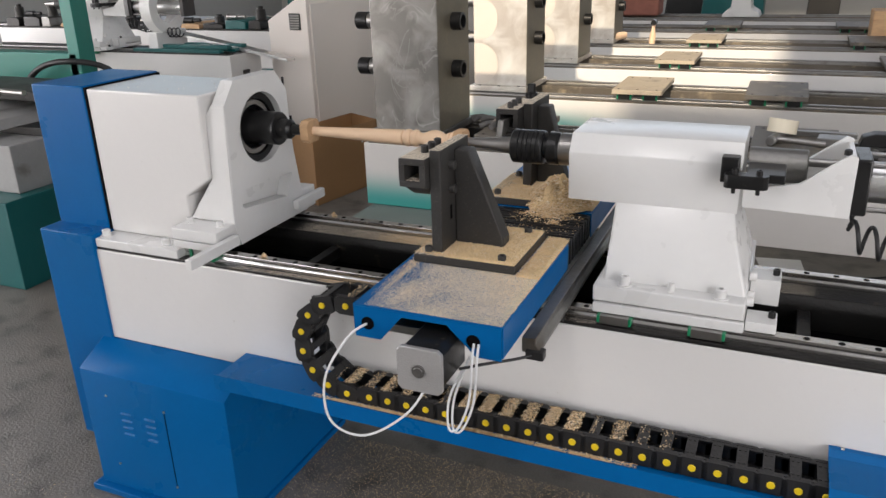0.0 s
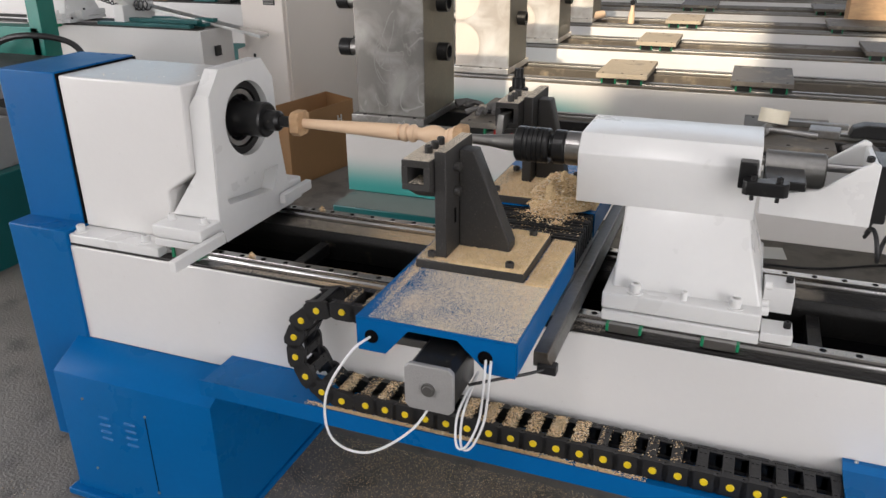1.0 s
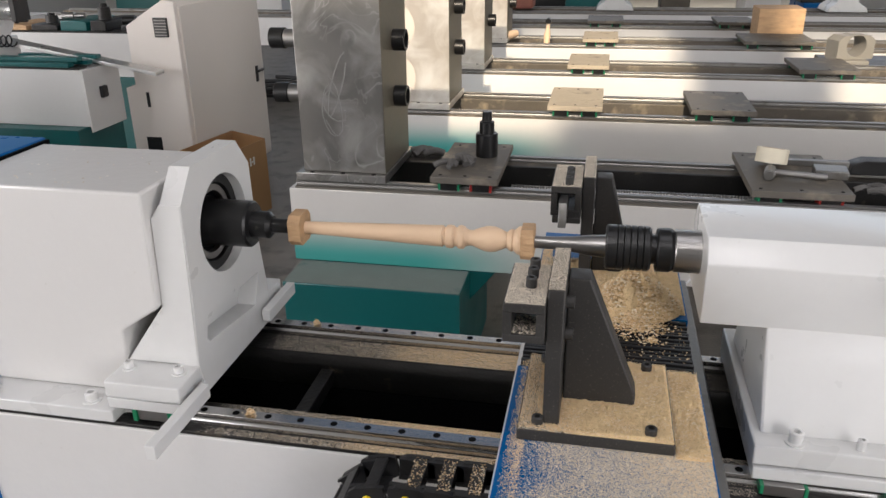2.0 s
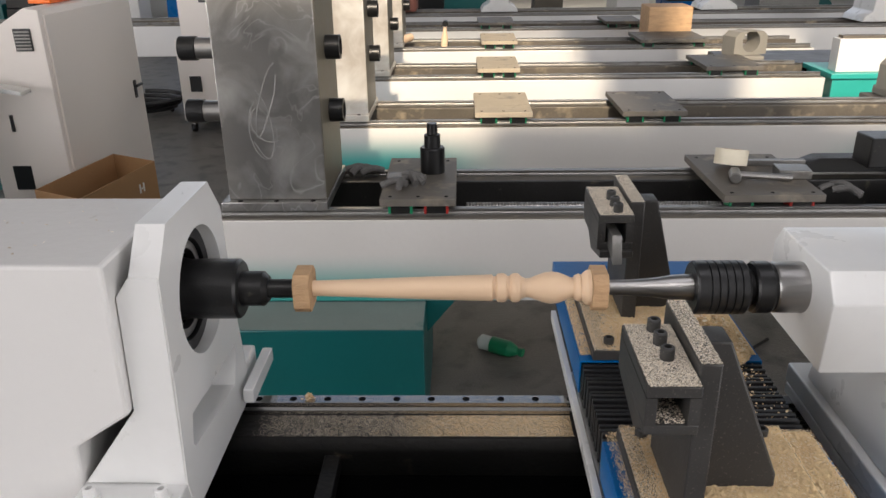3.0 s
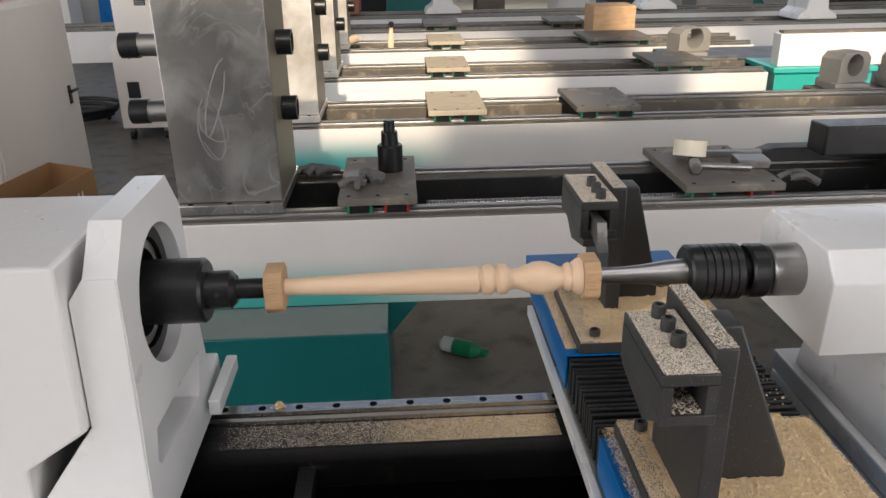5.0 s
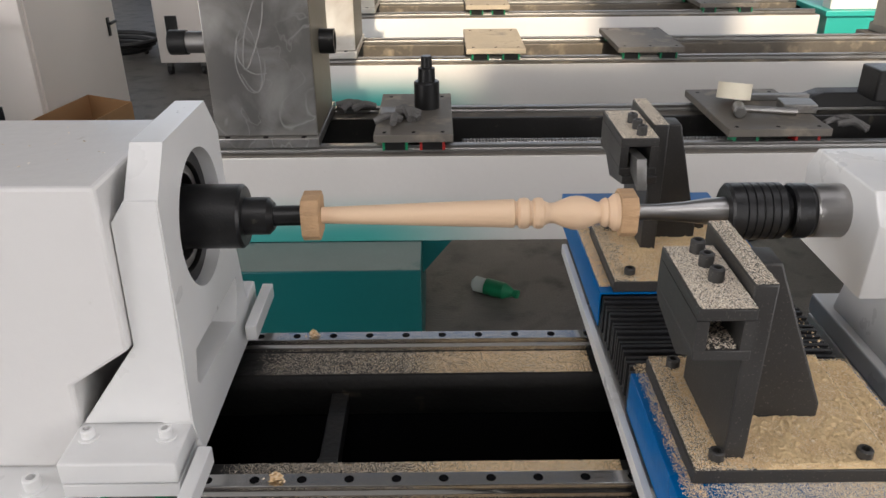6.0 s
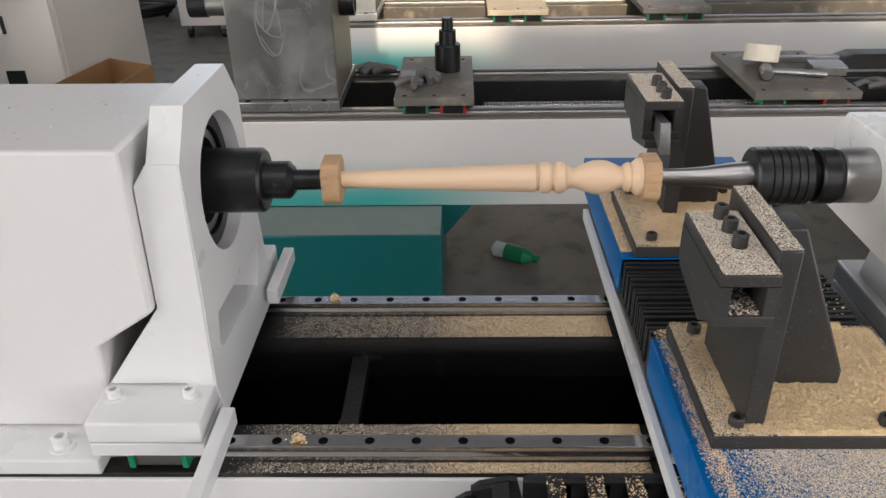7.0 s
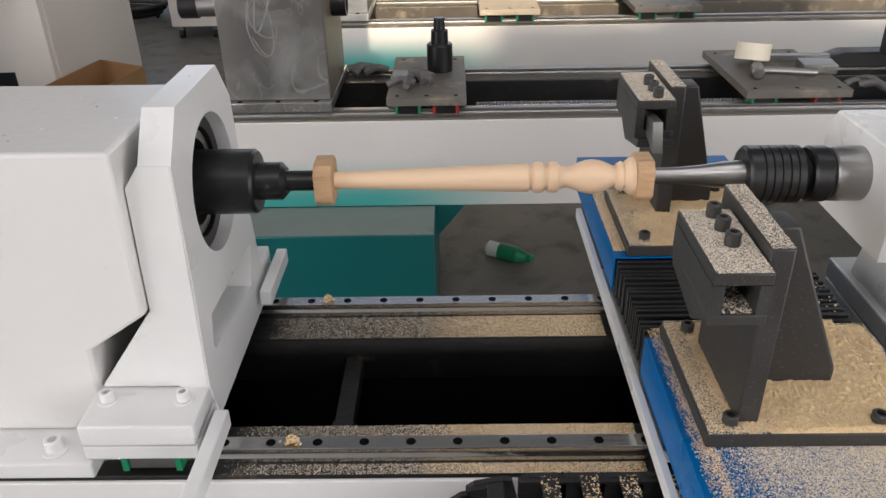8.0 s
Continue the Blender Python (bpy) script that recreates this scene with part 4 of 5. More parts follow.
def smeared(mat, tint, scale, width, strength, patch):
    """Lays wandering wiped smears and cloudy patches over a steel surface."""
    n, l = mat.node_tree.nodes, mat.node_tree.links
    b = n["Principled BSDF"]
    co = n.new("ShaderNodeTexCoord")

    def noise_of(sc, dist, detail):
        t = n.new("ShaderNodeTexNoise")
        t.inputs["Scale"].default_value, t.inputs["Distortion"].default_value, t.inputs["Detail"].default_value = sc, dist, detail
        l.new(co.outputs["Object"], t.inputs["Vector"])
        return t.outputs["Fac"]

    def curve(fac, stops):
        c = n.new("ShaderNodeValToRGB")
        while len(c.color_ramp.elements) < len(stops):
            c.color_ramp.elements.new(0.5)
        for e, (at, v) in zip(c.color_ramp.elements, stops):
            e.position, e.color = at, (v, v, v, 1)
        l.new(fac, c.inputs["Fac"])
        return c.outputs["Color"]

    def times(p, q):
        m = n.new("ShaderNodeMath")
        m.operation = "MULTIPLY"
        l.new(p, m.inputs[0])
        l.new(q, m.inputs[1])
        return m.outputs["Value"]

    lines = curve(noise_of(scale, 1.6, 2.0), ((0.0, 0.0), (0.5 - width, 0.0), (0.5, strength), (0.5 + width, 0.0)))
    where = curve(noise_of(3.1, 0.4, 3.0), ((0.42, 0.0), (0.58, 1.0)))
    cloud = curve(noise_of(5.5, 0.8, 6.0), ((0.45, 0.0), (0.66, patch)))
    old = b.inputs["Base Color"].links[0].from_socket
    for fac in (cloud, times(lines, where)):
        mx = n.new("ShaderNodeMix")
        mx.data_type = "RGBA"
        l.new(fac, mx.inputs["Factor"])
        l.new(old, mx.inputs["A"])
        mx.inputs["B"].default_value = (*tint, 1)
        old = mx.outputs["Result"]
    l.new(old, b.inputs["Base Color"])
    return mat


M_SCRATCHED = smeared(material("scratched_milled_steel", (0.215, 0.205, 0.19), 0.36, 0.75, var=0.25, scale=5, fine=300, bump=0.006, stain=(0.13, 0.125, 0.115), stain_amount=0.16, stain_scale=4, rough_var=0.14), (0.50, 0.485, 0.46), 6.5, 0.022, 0.75, 0.55)
# lit copy of the block steel: sun glare painted as pale colour and patches
M_SUNLIT_STEEL = smeared(material("sunlit_pale_steel", (0.54, 0.49, 0.43), 0.34, 0.55, var=0.1, scale=5, fine=200, bump=0.006, stain=(0.72, 0.69, 0.62), stain_amount=0.14, stain_scale=7, rough_var=0.12), (0.80, 0.78, 0.73), 4.0, 0.03, 0.5, 0.8)
M_SMEAR = material("dried_whitish_smear", (0.27, 0.262, 0.25), 0.45, 0.5, var=0.2, scale=40, fine=200, bump=0.01)
M_LIGHT_DISC = material("light_disc_steel", (0.60, 0.54, 0.47), 0.55, 0.35, var=0.06, scale=8, fine=200, bump=0.004)
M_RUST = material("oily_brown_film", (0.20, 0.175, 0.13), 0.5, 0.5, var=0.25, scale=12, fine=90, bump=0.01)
HEADS = [steel_block(YS[i], i) for i in range(4)]
FACE = YS[0] + 0.03
rnd = random.Random(8)
for k in range(4):
    cx, cz = -0.265 + rnd.gauss(0, 0.022), 0.93 + rnd.gauss(0, 0.05)
    w, h, turn, a0 = rnd.uniform(0.012, 0.05), rnd.uniform(0.04, 0.13), rnd.uniform(-0.35, 0.25), rnd.uniform(0, 6.28)
    stroke = []
    for i in range(rnd.randrange(6, 11)):
        a = a0 + i * 0.62
        x, z = w * math.cos(a) * (1 + 0.2 * rnd.random()), h * math.sin(a) * (1 + 0.15 * rnd.random())
        stroke.append((cx + x * math.cos(turn) - z * math.sin(turn), FACE, max(0.775, cz + x * math.sin(turn) + z * math.cos(turn))))
    bm = tube(spline(stroke), rnd.uniform(0.0012, 0.0024), 6)
    for vert in bm.verts:
        vert.co.y = FACE + (vert.co.y - FACE) * 0.12
        vert.co.z += 0.0025 * noise.noise(vert.co * 160)
    part("dried_smear", bm, M_SMEAR, HEADS[0], "whitish dried smear on the steel")
# round patches of light on the pale blocks, painted as thin satin discs
for n, head_block in enumerate(HEADS[1:], 1):
    for zc in (0.872, 1.105, 1.335):
        pts = []
        for i in range(25):
            a = -math.pi / 2 + math.pi * i / 24
            pts.append((-0.365 + 0.105 * math.cos(a), zc + 0.108 * math.sin(a)))
        pts += [(-0.3945, zc + 0.104), (-0.3945, zc - 0.104)]
        part("machined_mark", prism(pts, "y", YS[n] + 0.0288, YS[n] + 0.031, 0.0), M_LIGHT_DISC, head_block, "round patch of light painted as a pale satin disc")


def slide_plate(x0, x1, y, label, y1=0.43, skew=0.0, mat=None):
    """A loose slide table on two pairs of green-capped slide blocks."""
    ob = thing("slide_plate", ((x0 + x1) / 2, y + 0.2, 0.728), label, "slide plate", "loose slide plates on the rails")
    pl = part("plate", prism([(x0, y - 0.005), (x1, y - 0.005), (x1 + skew, y + y1), (x0 + skew, y + y1)], "z", 0.745, 0.768, 0.002), mat or (M_DUSTY if "dusty" in label else M_SLIDE), ob)
    for yy, zt in ((y + 0.035, 0.7285), (y + 0.40, 0.7345)):
        for x in (x0 + 0.06, x1 - 0.06):
            sl = part("slide_block", block(x - 0.03, x + 0.03, yy - 0.022, yy + 0.022, 0.716, 0.7445, 0.002), M_OILY, ob)
            bm = bmesh.new()
            for s in (-1, 1):
                block(x + s * 0.033 - 0.004, x + s * 0.033 + 0.004, yy - 0.024, yy + 0.024, 0.716, 0.744, 0.001, bm)
            part("wiper", bm, M_GREEN if x < (x0 + x1) / 2 else M_RED if y < 1.5 else M_GREEN, sl)
    bm = bmesh.new()
    for x in (x0 + 0.03, x1 - 0.03, (x0 + x1) / 2):
        for v in (0.02, y1 - 0.04):
            turned([(0, 0.006), (0.0008, 0.006)], (x, y + v, 0.768), (0, 0, 1), 12, bm)
    part("bolt_hole", bm, M_DARK, ob)
    return ob


slide_plate(0.062, 0.29, YS[0], "dull steel slide plate with loose tools on it", 0.44)
slide_plate(1.085, 1.385, YS[0] + 0.02, "dull steel slide plate with tape and rods on it", 0.44, 0.0)
slide_plate(0.366, 0.615, YS[1], "dusty pale steel slide plate on the rails")
slide_plate(1.002, 1.28, YS[1], "dark steel slide plate on the rails")
slide_plate(0.40, 0.64, YS[2], "dusty pale steel slide plate on the rails")
slide_plate(1.68, 2.0, YS[2], "dark steel slide plate on the rails")
slide_plate(0.45, 0.70, YS[3], "dusty pale steel slide plate on the rails")
slide_plate(1.55, 2.02, YS[3], "dark steel slide plate on the rails")
slide_plate(0.45, 0.75, YS[4], "dark steel slide plate on the rails")
slide_plate(1.5, 1.8, YS[4], "dark steel slide plate on the rails")

# tools on the near slide plates
PT = 0.7685
solid("stepped_arbor", turned([(0, 0.040), (0.08, 0.040), (0.084, 0.036), (0.084, 0.027), (0.125, 0.026), (0.127, 0.018), (0.16, 0.017), (0.162, 0.015)], (0.212, 1.466, PT), (0, 0, 1), 32), M_BLACK, "black stepped steel arbor standing on the slide plate", "arbor", at=(0.212, 1.466, PT))
tape = thing("tape_roll", (1.183, 1.476, PT), "cream masking tape roll lying on the slide plate", "tape roll")
part("tape", ring((1.183, 1.47, PT + 0.016), (0.10, 0.22, 1), 0.038, 0.052, 0.05), M_TAPE, tape)
part("core", ring((1.183, 1.47, PT + 0.016), (0.10, 0.22, 1), 0.034, 0.0378, 0.05), M_CARD, tape)
ham = thing("hammer", (1.2, 1.36, PT), "small steel hammer lying on the slide plate", "hammer")
part("head", turned([(0, 0.014), (0.004, 0.018), (0.07, 0.018), (0.074, 0.014)], (1.15, 1.31, PT + 0.018), (0.25, 1, 0), 20), M_DULL, ham)
part("handle", rod((1.17, 1.345, PT + 0.02), (1.33, 1.335, PT + 0.012), 0.011, 16), M_STEEL, ham)
solid("steel_bar", block(1.20, 1.44, 1.50, 1.525, PT, PT + 0.02, 0.002), M_DULL, "dull steel flat bar across the slide plate", "steel bar", at=(1.3, 1.51, PT))
solid("steel_box_section", prism([(1.30, 1.36), (1.40, 1.35), (1.41, 1.43), (1.31, 1.44)], "z", PT, PT + 0.028, 0.003), M_DULL, "short dark steel box section on the slide plate", "steel block", at=(1.35, 1.4, PT))

# ---------------------------------------------------------------- clutter between the machines
def glove(name, at, label, r, seed, mat):
    """A crumpled glove or rag: a few squashed rolls run together."""
    rnd = random.Random(seed)
    bm = bmesh.new()
    for k in range(5):
        a = rnd.uniform(0, 6.28)
        d = Vector((math.cos(a), math.sin(a), rnd.uniform(-0.1, 0.25)))
        c = Vector(at) + Vector((rnd.uniform(-r, r), rnd.uniform(-r, r), r * 0.35 + 0.003))
        pts = [c - d * r * 0.9, c + Vector((0, 0, r * 0.3)), c + d * r * 0.9]
        for p in pts:
            p.z = max(p.z, at[2] + r * 0.3)
        tube(spline(pts, 6), r * rnd.uniform(0.22, 0.3), 8, bm)
    return solid(name, bm, mat, label, "glove", at=at)


M_RAG = material("grey_cloth", (0.13, 0.125, 0.12), 0.9, var=0.3, scale=60, fine=300, bump=0.2)
glove("work_glove", (0.13, 1.30, PT), "dirty grey work glove on the slide plate", 0.045, 4, M_RAG)
glove("work_glove", (-0.01, 1.52, 0.735), "rolled dark work glove beside the slide plate", 0.042, 9, M_RAG)
glove("rag", (1.47, 1.33, 0.729), "crumpled grey rag on the rails", 0.04, 12, M_RAG)
solid("steel_clamp", block(0.07, 0.15, 1.33, 1.41, PT, PT + 0.018, 0.003), M_BLACK, "black steel clamp piece on the slide plate", "clamp", at=(0.1, 1.37, PT))
solid("way_cover", prism([(1.45, 0.7365), (1.95, 0.7365), (1.93, 0.775), (1.9, 0.785), (1.5, 0.785), (1.46, 0.77)], "y", 1.53, 1.60, 0.004), M_PLASTIC, "dark cloth way cover on the rails", "way cover", at=(1.7, 1.56, 0.7365))
blk = thing("dark_machine_head", (1.85, 1.45, 0.735), "dark grey steel carriage head on the rails", "machine head")
part("beam", block(1.57, 2.4, 1.36, 1.47, 0.80, 0.895, 0.006), M_BLACK, blk)
part("stand", block(1.9, 2.3, 1.23, 1.62, 0.735, 0.80, 0.004), M_BLACK, blk)

# bottle, rod and paper on the floor under the next bed
bot = thing("drink_bottle", (0.446, 1.58, 0.0), "crushed clear bottle with a green label lying on the floor", "bottle")
M_CLEAR = material("clear_plastic", (0.62, 0.68, 0.66), 0.15, var=0.05, bump=0)
way = Vector((0.13, -0.075, 0)).normalized()
c0 = Vector((0.372, 1.622, 0.031))
part("bottle", turned([(0, 0.02), (0.01, 0.03), (0.05, 0.029), (0.055, 0.031)], c0, way, 20), M_CLEAR, bot)
part("label", turned([(0.055, 0.0315), (0.13, 0.031)], c0, way, 20), M_GREEN, bot, "green paper label")
part("neck", turned([(0.13, 0.030), (0.15, 0.022), (0.165, 0.013), (0.17, 0.013), (0.171, 0.016), (0.185, 0.016)], c0, way, 20), M_GREEN, bot)
solid("floor_rod", rod((1.49, 1.675, 0.007), (0.985, 1.24, 0.007), 0.0065, 10), M_OILY, "thin dark steel rod lying on the floor", "rod", at=(1.24, 1.45, 0))
solid("floor_cable", tube(spline([(0.90, 1.80, 0.005), (0.85, 1.93, 0.005), (0.68, 2.13, 0.005), (0.39, 2.19, 0.005), (0.10, 2.04, 0.005)]), 0.004, 8), M_CABLE, "thin white cable lying on the floor", "cable", at=(0.6, 2.1, 0))
solid("floor_cable", tube(spline([(1.25, 1.95, 0.005), (1.5, 1.99, 0.005), (1.84, 2.15, 0.005), (2.3, 2.2, 0.005)]), 0.005, 8), M_PLASTIC, "black cable lying on the floor", "cable", at=(1.7, 2.0, 0))
solid("paper_sheet", prism([(1.17, 2.02), (1.36, 2.05), (1.34, 2.19), (1.14, 2.16)], "z", 0.001, 0.003, 0), M_PAPER, "crumpled white paper sheet on the floor", "paper", at=(1.25, 2.1, 0))


# ---------------------------------------------------------------- control cabinets and box
def control_cabinet():
    ob = thing("control_cabinet", (-1.755, 3.05, 0.0), "cream white steel control cabinet with a lever handle", "cabinet", "control cabinets of the row")
    xr, y0, y1 = -1.60, 2.605, 3.63
    part("body", prism([(xr, 0.10), (xr, 1.175), (-1.665, 1.185), (-1.895, 1.05), (-1.895, 0.74), (-1.955, 0.72), (-1.955, 0.10)], "y", y0, y1, 0.004), M_CREAM, ob)
    d = part("door", block(xr, xr + 0.012, y0 + 0.03, y1 - 0.025, 0.13, 1.15, 0.003), M_CREAM, ob)
    part("handle_plate", block(xr + 0.012, xr + 0.02, 3.475, 3.505, 0.60, 0.70, 0.002), M_BLACK, d)
    part("lever", block(xr + 0.02, xr + 0.035, 3.48, 3.57, 0.66, 0.675, 0.003), M_BLACK, d)
    v = part("vent", block(-1.73, -1.65, y0 - 0.008, y0, 0.995, 1.095, 0.002), M_PLASTIC, ob, "black fan grille")
    bm = bmesh.new()
    for k in range(6):
        block(-1.725, -1.655, y0 - 0.011, y0 - 0.008, 1.003 + 0.015 * k, 1.009 + 0.015 * k, 0, bm)
    part("grille", bm, M_DULL, v)
    part("latch", block(-1.835, -1.82, y0 - 0.008, y0, 0.62, 0.70, 0.001), M_PLASTIC, ob)
    part("socket_plate", block(-1.875, -1.785, y0 - 0.006, y0, 0.33, 0.45, 0.002), M_PLASTIC, ob)
    for x in (-1.645, -1.905):
        for y in (y0 + 0.06, y1 - 0.06):
            part("caster", turned([(0, 0.038), (0.03, 0.038)], (x - 0.015, y, 0.038), (1, 0, 0), 20), M_PLASTIC, ob)
            part("caster_fork", block(x - 0.02, x + 0.02, y - 0.025, y + 0.025, 0.06, 0.10, 0.002), M_DULL, ob)
    return ob


M_CREAM = material("cream_powder_coat", (0.78, 0.72, 0.665), 0.5, var=0.03, scale=3, fine=200, bump=0.03)
cc = control_cabinet()
copy_thing(cc, pose(-1.755 + 0.08, 3.05 + 2.42, 0))
solid("orange_tray", block(-1.74, -1.63, 2.80, 3.1, 1.1855, 1.25, 0.006), M_ORANGE, "orange plastic tray on the control cabinet", "tray", at=(-1.69, 2.95, 1.1855))

bx = thing("cardboard_box", (-1.55, 2.65, 0), "open brown cardboard box standing on the floor", "cardboard box")
B0, u, v = Vector((-1.25, 2.78)), Vector((-0.27, 0.14)), Vector((-0.11, -0.60))
corners = [B0, B0 + u, B0 + u + v, B0 + v]
for i in range(4):
    p, q = corners[i], corners[(i + 1) % 4]
    nrm = Vector(((q - p).y, -(q - p).x)).normalized() * 0.005
    part("side", prism([tuple(p), tuple(q), tuple(q - nrm), tuple(p - nrm)], "z", 0.0, 0.42, 0.0), M_CARD, bx)
part("bottom", prism([tuple(c) for c in corners], "z", 0.0, 0.006, 0.0), M_CARD, bx)
mid = B0 + 0.12 * v.normalized()
nn = Vector((v.y, -v.x)).normalized()
nn = nn if nn.x > 0 else -nn
bm = bmesh.new()
for k, (w, h0, h1) in enumerate(((0.012, 0.30, 0.345), (0.012, 0.315, 0.325), (0.012, 0.30, 0.345))):
    a0 = mid + v.normalized() * (0.016 * k) + nn * 0.001
    a1 = a0 + v.normalized() * w
    prism([tuple(a0), tuple(a1), tuple(a1 + nn * 0.001), tuple(a0 + nn * 0.001)], "z", h0, h1, 0, bm)
part("print_mark", bm, M_PAPER, bx, "pale printed marks")

# ---------------------------------------------------------------- machines at the far side of the aisle
bl = thing("lathe_bed", (-4.3, 3.45, 0), "white lathe bed with a teal foot and black end plug", "lathe bed", "lathes along the west side")
LZ = 0.87
part("front_beam", block(-6.5, -1.98, 2.28, 2.38, LZ - 0.29, LZ, 0.003), M_WHITE, bl)
part("back_beam", block(-6.5, -1.98, 2.49, 2.59, LZ - 0.29, LZ, 0.003), M_WHITE, bl)
part("end_plate", block(-1.98, -1.97, 2.28, 2.59, 0.55, LZ, 0.003), M_WHITE, bl)
part("end_plug", block(-1.969, -1.95, 2.39, 2.44, LZ - 0.16, LZ - 0.10, 0.004), M_PLASTIC, bl)
part("front_way", block(-6.5, -2.0, 2.29, 2.37, LZ, LZ + 0.01, 0.001), M_OILY, bl)
part("back_way", block(-6.5, -2.0, 2.50, 2.58, LZ, LZ + 0.01, 0.001), M_OILY, bl)
part("base_cabinet", block(-2.7, -2.0, 2.2, 2.595, 0.0, LZ - 0.291, 0.004), M_TEAL, bl, "teal enamelled base cabinet")
part("base_cabinet", block(-6.4, -5.6, 2.2, 2.595, 0.0, LZ - 0.291, 0.004), M_TEAL, bl, "teal enamelled base cabinet")
copy_thing(tail, pose(1.02 - 4.16, 2.46, LZ + 0.012))
solid("bored_bracket", ring((-2.62, 2.43, 1.14), (1, 0, 0), 0.09, 0.16, 0.08, 32, block(-2.62, -2.54, 2.30, 2.58, LZ + 0.0105, 1.0, 0.006)), M_CAST, "rough grey cast bracket with a round bore", "casting", at=(-2.58, 2.43, LZ + 0.0105))
solid("alu_bar", prism([(-2.62, 0.985), (-1.66, 0.822), (-1.66, 0.842), (-2.62, 1.005)], "y", 2.435, 2.525, 0.002), M_ALU, "long aluminium profile leaning across the machines", "profile bar", at=(-1.99, 2.48, LZ + 0.011))
st = thing("teal_stack", (-2.4, 2.4, LZ), "stack of teal sheet profiles lying on the bed", "profile stack")
for k in range(4):
    part("profile", block(-2.75 + 0.10 * k, -2.05 + 0.02 * k, 2.29 + 0.05 * k, 2.335 + 0.05 * k, LZ + 0.0105 + 0.021 * (k % 2), LZ + 0.031 + 0.021 * (k % 2), 0.002), M_TEAL, st)
far = thing("lathe_bed", (-4.6, 3.8, 0), "white lathe bed heaped with dark machine parts", "lathe bed", "lathes along the west side")
part("front_beam", block(-7.2, -2.15, 3.62, 3.72, LZ - 0.29, LZ, 0.003), M_WHITE, far)
part("back_beam", block(-7.2, -2.15, 3.95, 4.05, LZ - 0.29, LZ, 0.003), M_WHITE, far)
# black bottom: the shade inside this bed is in its colour
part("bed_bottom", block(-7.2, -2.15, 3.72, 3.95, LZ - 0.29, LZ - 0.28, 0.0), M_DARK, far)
part("way", block(-7.2, -2.16, 3.63, 3.71, LZ, LZ + 0.01, 0.001), M_OILY, far)
part("way", block(-7.2, -2.16, 3.96, 4.04, LZ, LZ + 0.01, 0.001), M_OILY, far)
for x in (-6.9, -3.2):
    part("base_cabinet", block(x, x + 0.7, 3.6, 4.05, 0.0, LZ - 0.291, 0.004), M_TEAL, far, "teal enamelled base cabinet")
rnd = random.Random(5)
for k in range(15):
    x = -5.6 + 0.23 * k
    w, d, h = rnd.uniform(0.10, 0.21), rnd.uniform(0.36, 0.40), rnd.uniform(0.04, 0.15)
    mt = (M_OILY, M_BLACK, M_DULL, M_ENDWOOD, M_OILY, M_TEAL)[k % 6]
    za = LZ + 0.0105
    ob = thing("machine_part", (x + w / 2, 3.83, za), "dark machine part lying across the bed", "machine part", "parts on the bed")
    part("base", prism([(x, za), (x + w, za), (x + w, za + h * 0.5), (x + w * 0.8, za + h * 0.6), (x + 0.01, za + h * 0.6)], "y", 3.64, 3.64 + d, 0.006), mt, ob)
    if k % 2:
        part("shaft", turned([(0, 0.02), (0.004, 0.026), (0.09, 0.026), (0.092, 0.016), (0.16, 0.016)], (x - 0.01, 3.70, za + h * 0.6 + 0.024), (1, 0.15, 0), 20), (M_STEEL, M_BLACK)[k % 4 == 1], ob)
    else:
        part("boss", turned([(0, 0.045), (h * 0.7, 0.04), (h * 0.7, 0.025), (h * 0.9, 0.025)], (x + w / 2, 3.74, za + h * 0.6), (0, 0, 1), 20), M_OILY, ob)
other_bed(1, 6.25, -5.2, -2.05, M_WHITE, [(-4.9, -4.2)])
hc = []
for i in range(60):
    a = i * 0.35
    hc.append(Vector((-2.5 + (0.24 + 0.002 * i) * math.cos(a), 5.8 + (0.16 + 0.002 * i) * math.sin(a), 0.02 + 0.002 * i)))
solid("coiled_cable", tube(hc, 0.02, 8), M_PLASTIC, "black cable coiled on the concrete floor", "cable", at=(-2.5, 5.8, 0))
tm = thing("teal_lathe", (-2.9, 1.1, 0), "teal lathe with a white casting and a round post", "lathe")
part("base_cabinet", block(-3.2, -2.19, 0.62, 1.6, 0.0, 0.43, 0.005), M_TEAL, tm)
part("bed_casting", block(-3.4, -2.25, 0.75, 1.45, 0.43, 0.66, 0.006), M_GREY, tm)
part("bed_way", block(-3.4, -2.24, 0.95, 1.40, 0.66, 0.70, 0.004), M_OILY, tm)
part("slide_casting", prism([(-3.1, 0.70), (-2.42, 0.70), (-2.45, 0.745), (-2.62, 0.755), (-2.66, 0.80), (-3.1, 0.80)], "y", 0.80, 1.30, 0.006), M_GREY, tm, "grey slide casting")
part("slide_casting", block(-3.3, -2.36, 1.05, 1.42, 0.801, 0.85, 0.006), M_OILY, tm, "dark oily slide")
part("feed_rod", rod((-3.4, 0.93, 0.89), (-2.30, 0.93, 0.87), 0.014, 14), M_STEEL, tm)
part("beam", block(-4.2, -2.62, 1.55, 1.66, 0.80, 0.965, 0.004), M_BEAM, tm)
part("beam_post", block(-4.0, -3.9, 1.55, 1.60, 0.43, 0.80, 0.004), M_BEAM, tm)
part("column", prism([(-2.685, 0.43), (-2.60, 0.43), (-2.58, 1.9), (-2.66, 1.9)], "y", 1.55, 1.66, 0.004), M_BEAM, tm)
